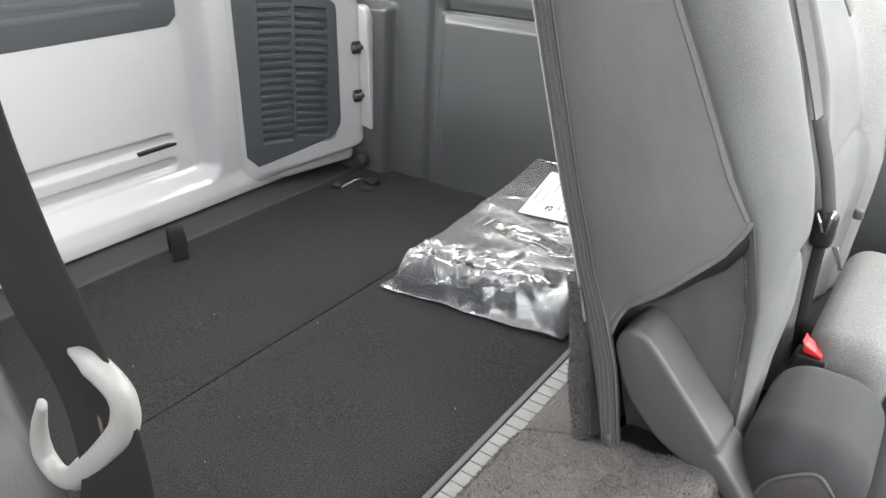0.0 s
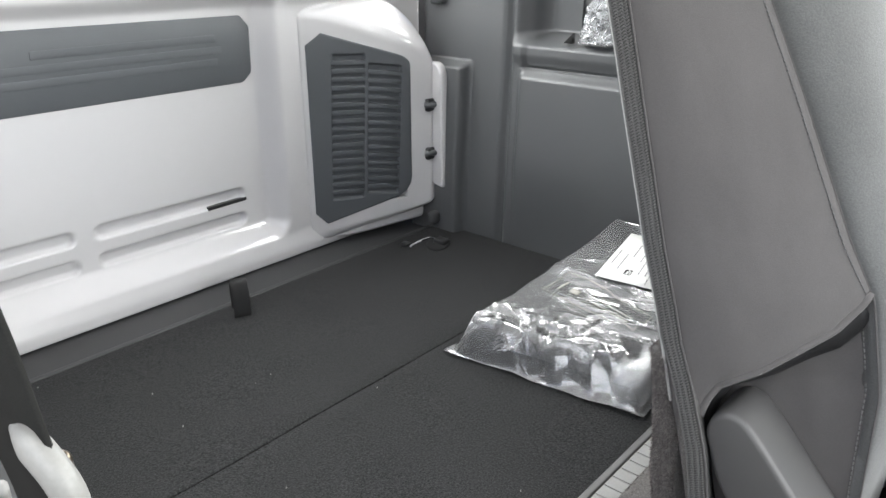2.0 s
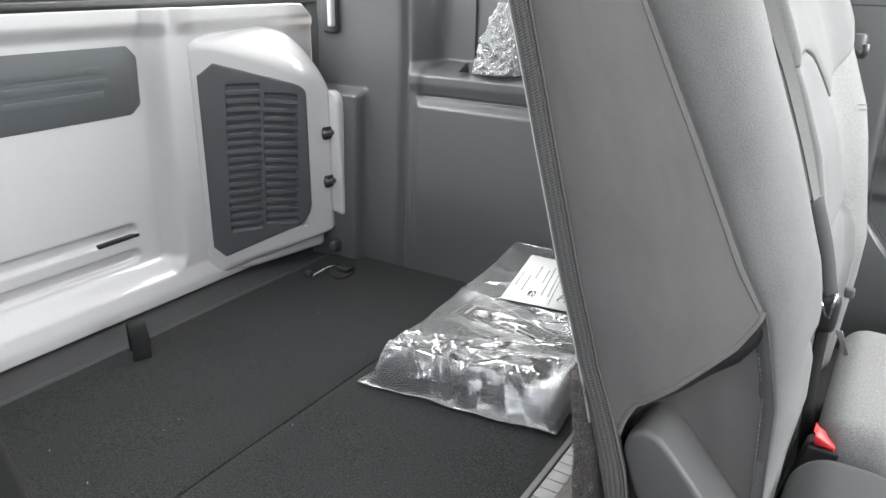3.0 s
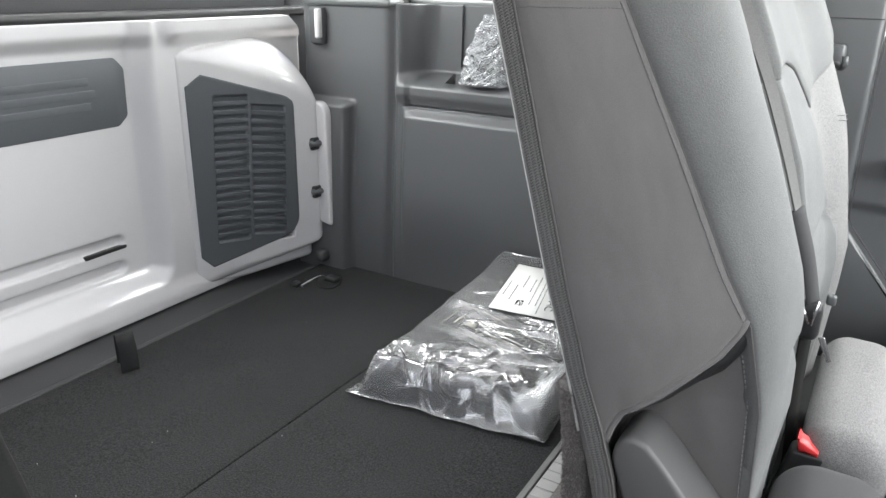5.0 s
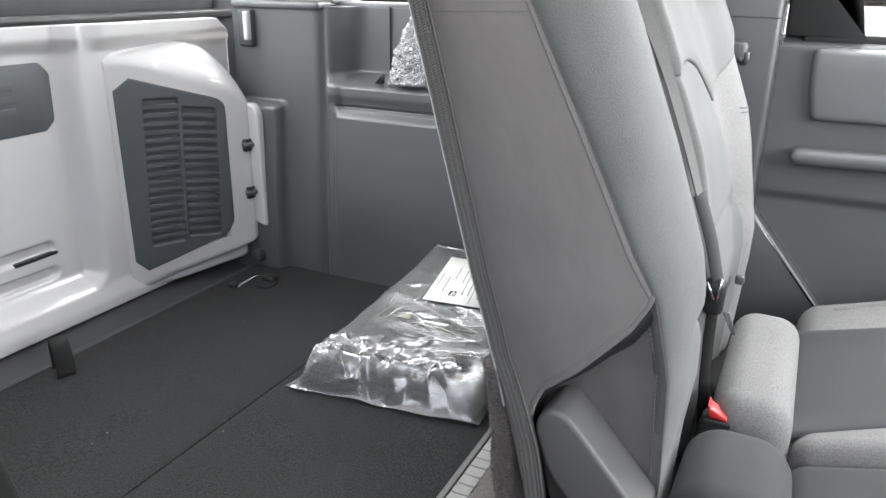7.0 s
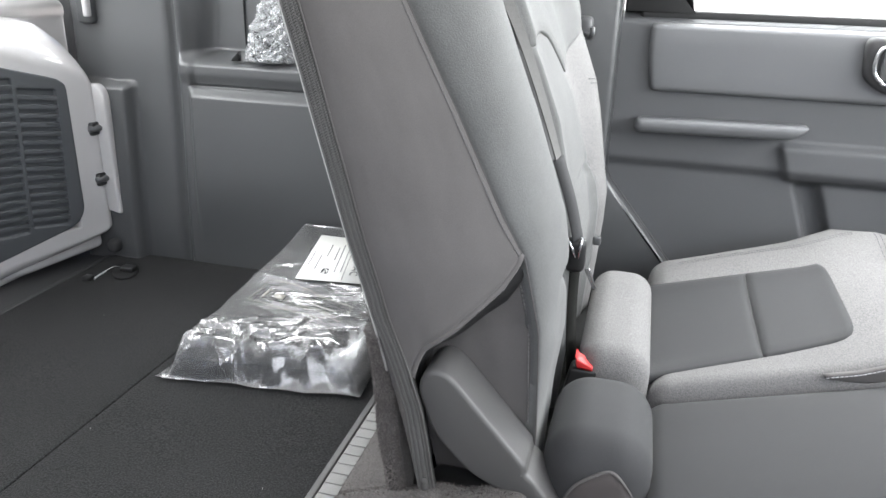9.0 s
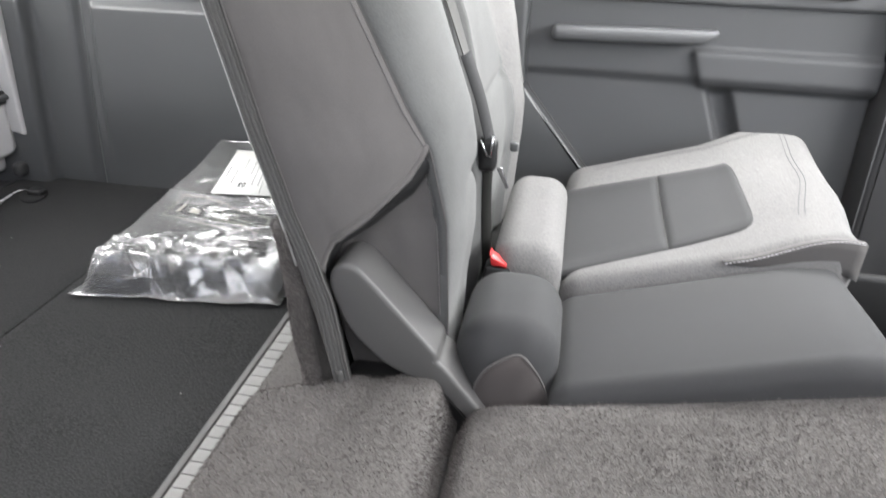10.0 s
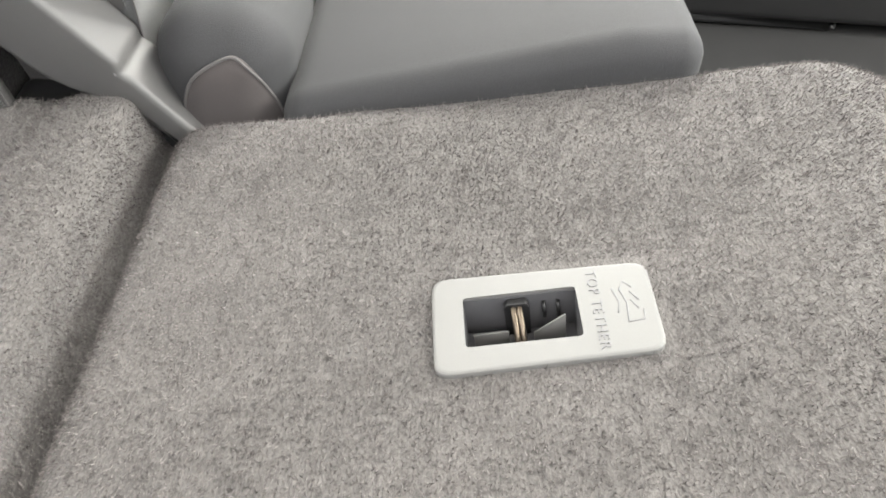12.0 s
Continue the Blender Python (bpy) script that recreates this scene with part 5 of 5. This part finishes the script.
# ---- middle belt, tongue and buckle ----
def middle_belt():
    root = thing("seat_belt", (0.2, 1.22, 0.3), "grey and black seat belt hanging over the seat back", "seat belt")
    up = [(0.108, 1.215, 0.66), (0.1435, 1.217, 0.592), (0.161, 1.218, 0.555), (0.185, 1.219, 0.505), (0.2125, 1.220, 0.436), (0.232, 1.230, 0.376), (0.250, 1.250, 0.317), (0.263, 1.270, 0.258)]
    bm = ribbon(smoothpath(up[:6], 8), [(0.90 - 0.6 * k / 40, 0.35 + 0.5 * k / 40, 0.1) for k in range(41)], 0.0145, 0.002)
    part("upper_webbing", bm, M_BELT_LIT, root, "upper webbing, paler for the light on it", smooth=False)
    part("webbing", ribbon(smoothpath(up[5:], 8), [(0.62, 0.6, 0.0)] * 60, 0.016, 0.002), M_BELT_MID, root, "dark grey webbing")
    part("lower_webbing", ribbon(smoothpath([(0.262, 1.275, 0.25), (0.262, 1.278, 0.17), (0.266, 1.285, 0.09), (0.270, 1.29, 0.03)], 6), (0.55, 0.75, 0), 0.019, 0.002), M_BELT, root, "black webbing running down to the buckle")
    ton = part("tongue", rbox(0.248, 0.274, 1.262, 1.284, 0.215, 0.262, 0.009, 4), M_BLACK, root, "black belt tongue")
    part("tongue_bar", tube([(0.252, 1.256, 0.262), (0.262, 1.257, 0.240)], 0.0019, 8), M_CHROME, ton, "bright steel bar")
    part("tongue_bar", tube([(0.268, 1.258, 0.268), (0.265, 1.259, 0.238)], 0.0019, 8), M_CHROME, ton, "bright steel bar")
    part("tongue_blade", prism(fillet([(0.274, 0.220), (0.281, 0.222), (0.292, 0.194), (0.288, 0.192)], 0.001, 2), "y", 1.270, 1.2725, 0.0005), M_CHROME, ton)
    buck = thing("belt_buckle", (0.285, 1.21, 0.05), "black belt buckle with a red release button", "buckle")
    def lean(p):
        return Vector((p.x + 0.2 * (p.z - 0.05), p.y, p.z))
    part("housing", rbox(0.262, 0.300, 1.223, 1.252, -0.05, 0.097, 0.005, 3, lean), M_BLACK, buck)
    part("button", prism(fillet([(0.2765, 0.1165), (0.2805, 0.1120), (0.3000, 0.1030), (0.3000, 0.0975), (0.2800, 0.0990), (0.2780, 0.1060)], 0.0010, 3), "y", 1.2215, 1.2440, 0.0015), M_RED, buck, "red release button")



middle_belt()


# ---- near belt with its guide ----
def near_belt():
    root = thing("near_seat_belt", (0.08, 0.49, 0.40), "black shoulder belt running through a cream plastic guide", "seat belt")
    pts = [(-0.010, 0.478, 1.040), (0.036, 0.481, 0.800), (0.060, 0.484, 0.620), (0.0690, 0.485, 0.545), (0.0760, 0.485, 0.505), (0.0900, 0.484, 0.470), (0.1060, 0.484, 0.440), (0.1090, 0.488, 0.400), (0.100, 0.488, 0.350), (0.075, 0.475, 0.290), (0.030, 0.440, 0.200)]
    part("webbing", ribbon(smoothpath(pts, 8), (1.0, 0.10, 0.0), 0.044, 0.002), M_BELT, root, "black belt webbing")
    gd = part("guide", guide_mesh(), M_CREAM, root, "cream plastic belt guide")
    part("guide_foot", rbox(0.107, 0.113, 0.486, 0.496, 0.390, 0.430, 0.003), M_STEEL, gd, "bare steel guide bracket")


def guide_mesh():
    """An open clip: a hooked arm, a lower bar and a short upright lip."""
    line = [(0.1080, 0.4840, 0.4420), (0.1240, 0.4840, 0.4420), (0.1370, 0.4870, 0.4290), (0.1281, 0.4900, 0.4048), (0.1046, 0.4908, 0.3772), (0.0770, 0.4908, 0.3496), (0.0563, 0.4908, 0.3300), (0.0380, 0.4908, 0.3240), (0.0270, 0.4908, 0.3340), (0.0340, 0.4900, 0.3560), (0.0510, 0.4880, 0.3820)]
    top = Vector((0.107, 0.484, 0.442))
    pts = smoothpath([top + (Vector(p) - Vector(line[0])) * 0.80 for p in line], 8)
    n = len(pts) - 1
    bm = bmesh.new()
    rings, up = [], None
    for i, p in enumerate(pts):
        t = (pts[min(i + 1, n)] - pts[max(i - 1, 0)]).normalized()
        up = (up - t * up.dot(t)).normalized() if up else (Vector((0.57, -0.82, 0)) - t * t.dot(Vector((0.57, -0.82, 0)))).normalized()
        side = t.cross(up)
        r = 0.0060 * min(1.0, 0.35 + 6.5 * i / n, 0.45 + 3.0 * (n - i) / n)
        rings.append([bm.verts.new(p + (up * 0.75 * math.cos(k / 12 * math.tau) + side * math.sin(k / 12 * math.tau)) * r) for k in range(12)])
    for a, b in zip(rings, rings[1:]):
        for k in range(12):
            bm.faces.new((a[k - 1], a[k], b[k], b[k - 1]))
    bm.faces.new(rings[0])
    bm.faces.new(rings[-1])
    return bm


near_belt()


# ---- far door and pillar ----
def door_y(x, z):
    y = 1.862
    # lower field set back below the rest
    y += 0.014 * (1 - sstep(0.214, 0.238, z))
    k = roundrect(x - 0.32 * (0.289 - z), z, 0.580, 1.15, 0.212, 0.288, 0.012)
    y -= 0.016 * (1 - sstep(-0.008, 0.004, k))
    rib = abs(x - (0.650 + 0.36 * (0.2 - z)))
    y += 0.026 * (1 - sstep(0.014, 0.028, rib)) * (1 - sstep(0.195, 0.215, z))
    y += 0.03 * sstep(0.497, 0.515, z)
    y -= 0.02 * (1 - sstep(-0.20, -0.02, z))
    return y


def far_door():
    root = thing("door_far", (0.6, 1.86, 0.0), "closed grey plastic rear door panel with armrest", "door", kind="structure")
    rows = grid(0.258, 0.93, 150, -0.26, 0.515, 150, lambda x, z: (x, door_y(x, z), z))
    part("door_card", sheet(rows, (0, 0.06, 0)), M_DOOR, root)
    def pad(p):
        return Vector((p.x + 0.16 * max(0.44 - p.z, 0) * (1 - sstep(0.34, 0.5, p.x)), p.y + 0.004 * sstep(0.47, 0.50, p.z), p.z))
    part("upper_pad", rbox(0.322, 0.928, 1.843, 1.872, 0.372, 0.497, 0.012, 5, pad), M_ARM, root, "paler padded upper door panel")
    def arm(p):
        return Vector((p.x + 1.1 * (p.z - 0.300) * sstep(0.52, 0.60, p.x), p.y - 0.006 * (p.z - 0.30) / 0.03, p.z + 0.02 * (p.x - 0.3)))
    part("armrest", rbox(0.312, 0.606, 1.815, 1.868, 0.294, 0.322, 0.013, 4, arm), M_ARM, root, "paler soft armrest")
    hn = part("handle_bezel", prism(fillet([(0.686, 0.490), (0.86, 0.490), (0.86, 0.394), (0.728, 0.394), (0.692, 0.420)], 0.018, 5), "y", 1.825, 1.85, 0.008), M_SILL, root, "dark door handle surround")
    part("handle_rim", tube(smoothpath([(0.86, 1.822, 0.474), (0.73, 1.822, 0.474), (0.708, 1.822, 0.466), (0.706, 1.822, 0.435), (0.718, 1.822, 0.418), (0.74, 1.822, 0.410), (0.86, 1.822, 0.410)], 6), 0.0045, 8), M_CHROME, hn, "satin chrome rim")
    part("handle_cup", rbox(0.715, 0.86, 1.818, 1.828, 0.418, 0.468, 0.004), M_TRIM, hn)
    part("belt_seal", rbox(0.30, 0.95, 1.875, 1.90, 0.500, 0.520, 0.006), M_BLACK, root)
    win = thing("window_door_far", (0.62, 1.90, 0.52), "clear far door window glass", "window", kind="structure")
    part("pane", rbox(0.30, 0.97, 1.898, 1.902, 0.51, 1.02, 0.001, 1), M_GLASS, win).visible_shadow = False
    part("window_frame", prism([(0.27, 0.515), (0.40, 0.515), (0.33, 0.60), (0.30, 1.02), (0.26, 1.02)], "y", 1.865, 1.91, 0.006), M_BLACK, win, "black door window frame")
    pil = thing("pillar_far", (0.2, 1.78, 0.0), "grey pillar trim between rear door and cargo bay", "pillar", kind="structure")
    part("upright_trim", rbox(0.06, 0.264, 1.822, 1.93, -0.28, 1.03, 0.012, 4), M_TRIM, pil)
    part("lower_trim", prism(fillet([(0.255, -0.28), (0.665, -0.28), (0.402, 0.035), (0.268, 0.200), (0.255, 0.200)], 0.006, 3), "y", 1.824, 1.93, 0.008), M_TRIM, pil)
    part("trim_seam", rbox(0.10, 0.262, 1.8205, 1.824, 0.5445, 0.5465, 0.0008, 1), M_SILL, pil)
    part("door_seal", tube([(0.267, 1.832, 1.02), (0.268, 1.832, 0.545), (0.270, 1.834, 0.215), (0.278, 1.835, 0.196), (0.405, 1.836, 0.040), (0.55, 1.838, -0.14)], 0.0009, 8), M_SEAL, pil, "pale rubber door seal")
    hook = thing("coat_hook", (0.205, 1.82, 0.49), "dark plastic coat hook on the pillar trim", "hook")
    part("plate", rbox(0.185, 0.217, 1.806, 1.83, 0.466, 0.506, 0.010), M_TRIM, hook)
    part("hook", tube(smoothpath([(0.204, 1.810, 0.474), (0.214, 1.790, 0.470), (0.219, 1.780, 0.478), (0.218, 1.782, 0.488)], 6), 0.005, 10), M_TRIM, hook)
    bp = thing("pillar_front_far", (1.05, 1.85, 0.0), "dark grey centre pillar trim beside the door", "pillar", kind="structure")
    part("trim", prism(fillet([(0.934, -0.28), (1.30, -0.28), (1.16, 0.1), (1.12, 1.03), (0.934, 1.03)], 0.02, 3), "y", 1.80, 1.93, 0.02), M_SILL, bp)
    part("edge", tube([(0.938, 1.802, 1.0), (0.938, 1.802, 0.0), (0.938, 1.802, -0.22)], 0.0022, 8), M_SEAL, bp)
    part("sill_trim", rbox(0.90, 1.9, 1.79, 1.86, -0.258, -0.12, 0.02), M_BLACK, bp)
    single("wall_front_far", rbox(1.28, 1.95, 1.86, 1.94, -0.3, 0.52, 0.02), M_TRIM, "plain grey front door panel", "door", kind="structure")


far_door()
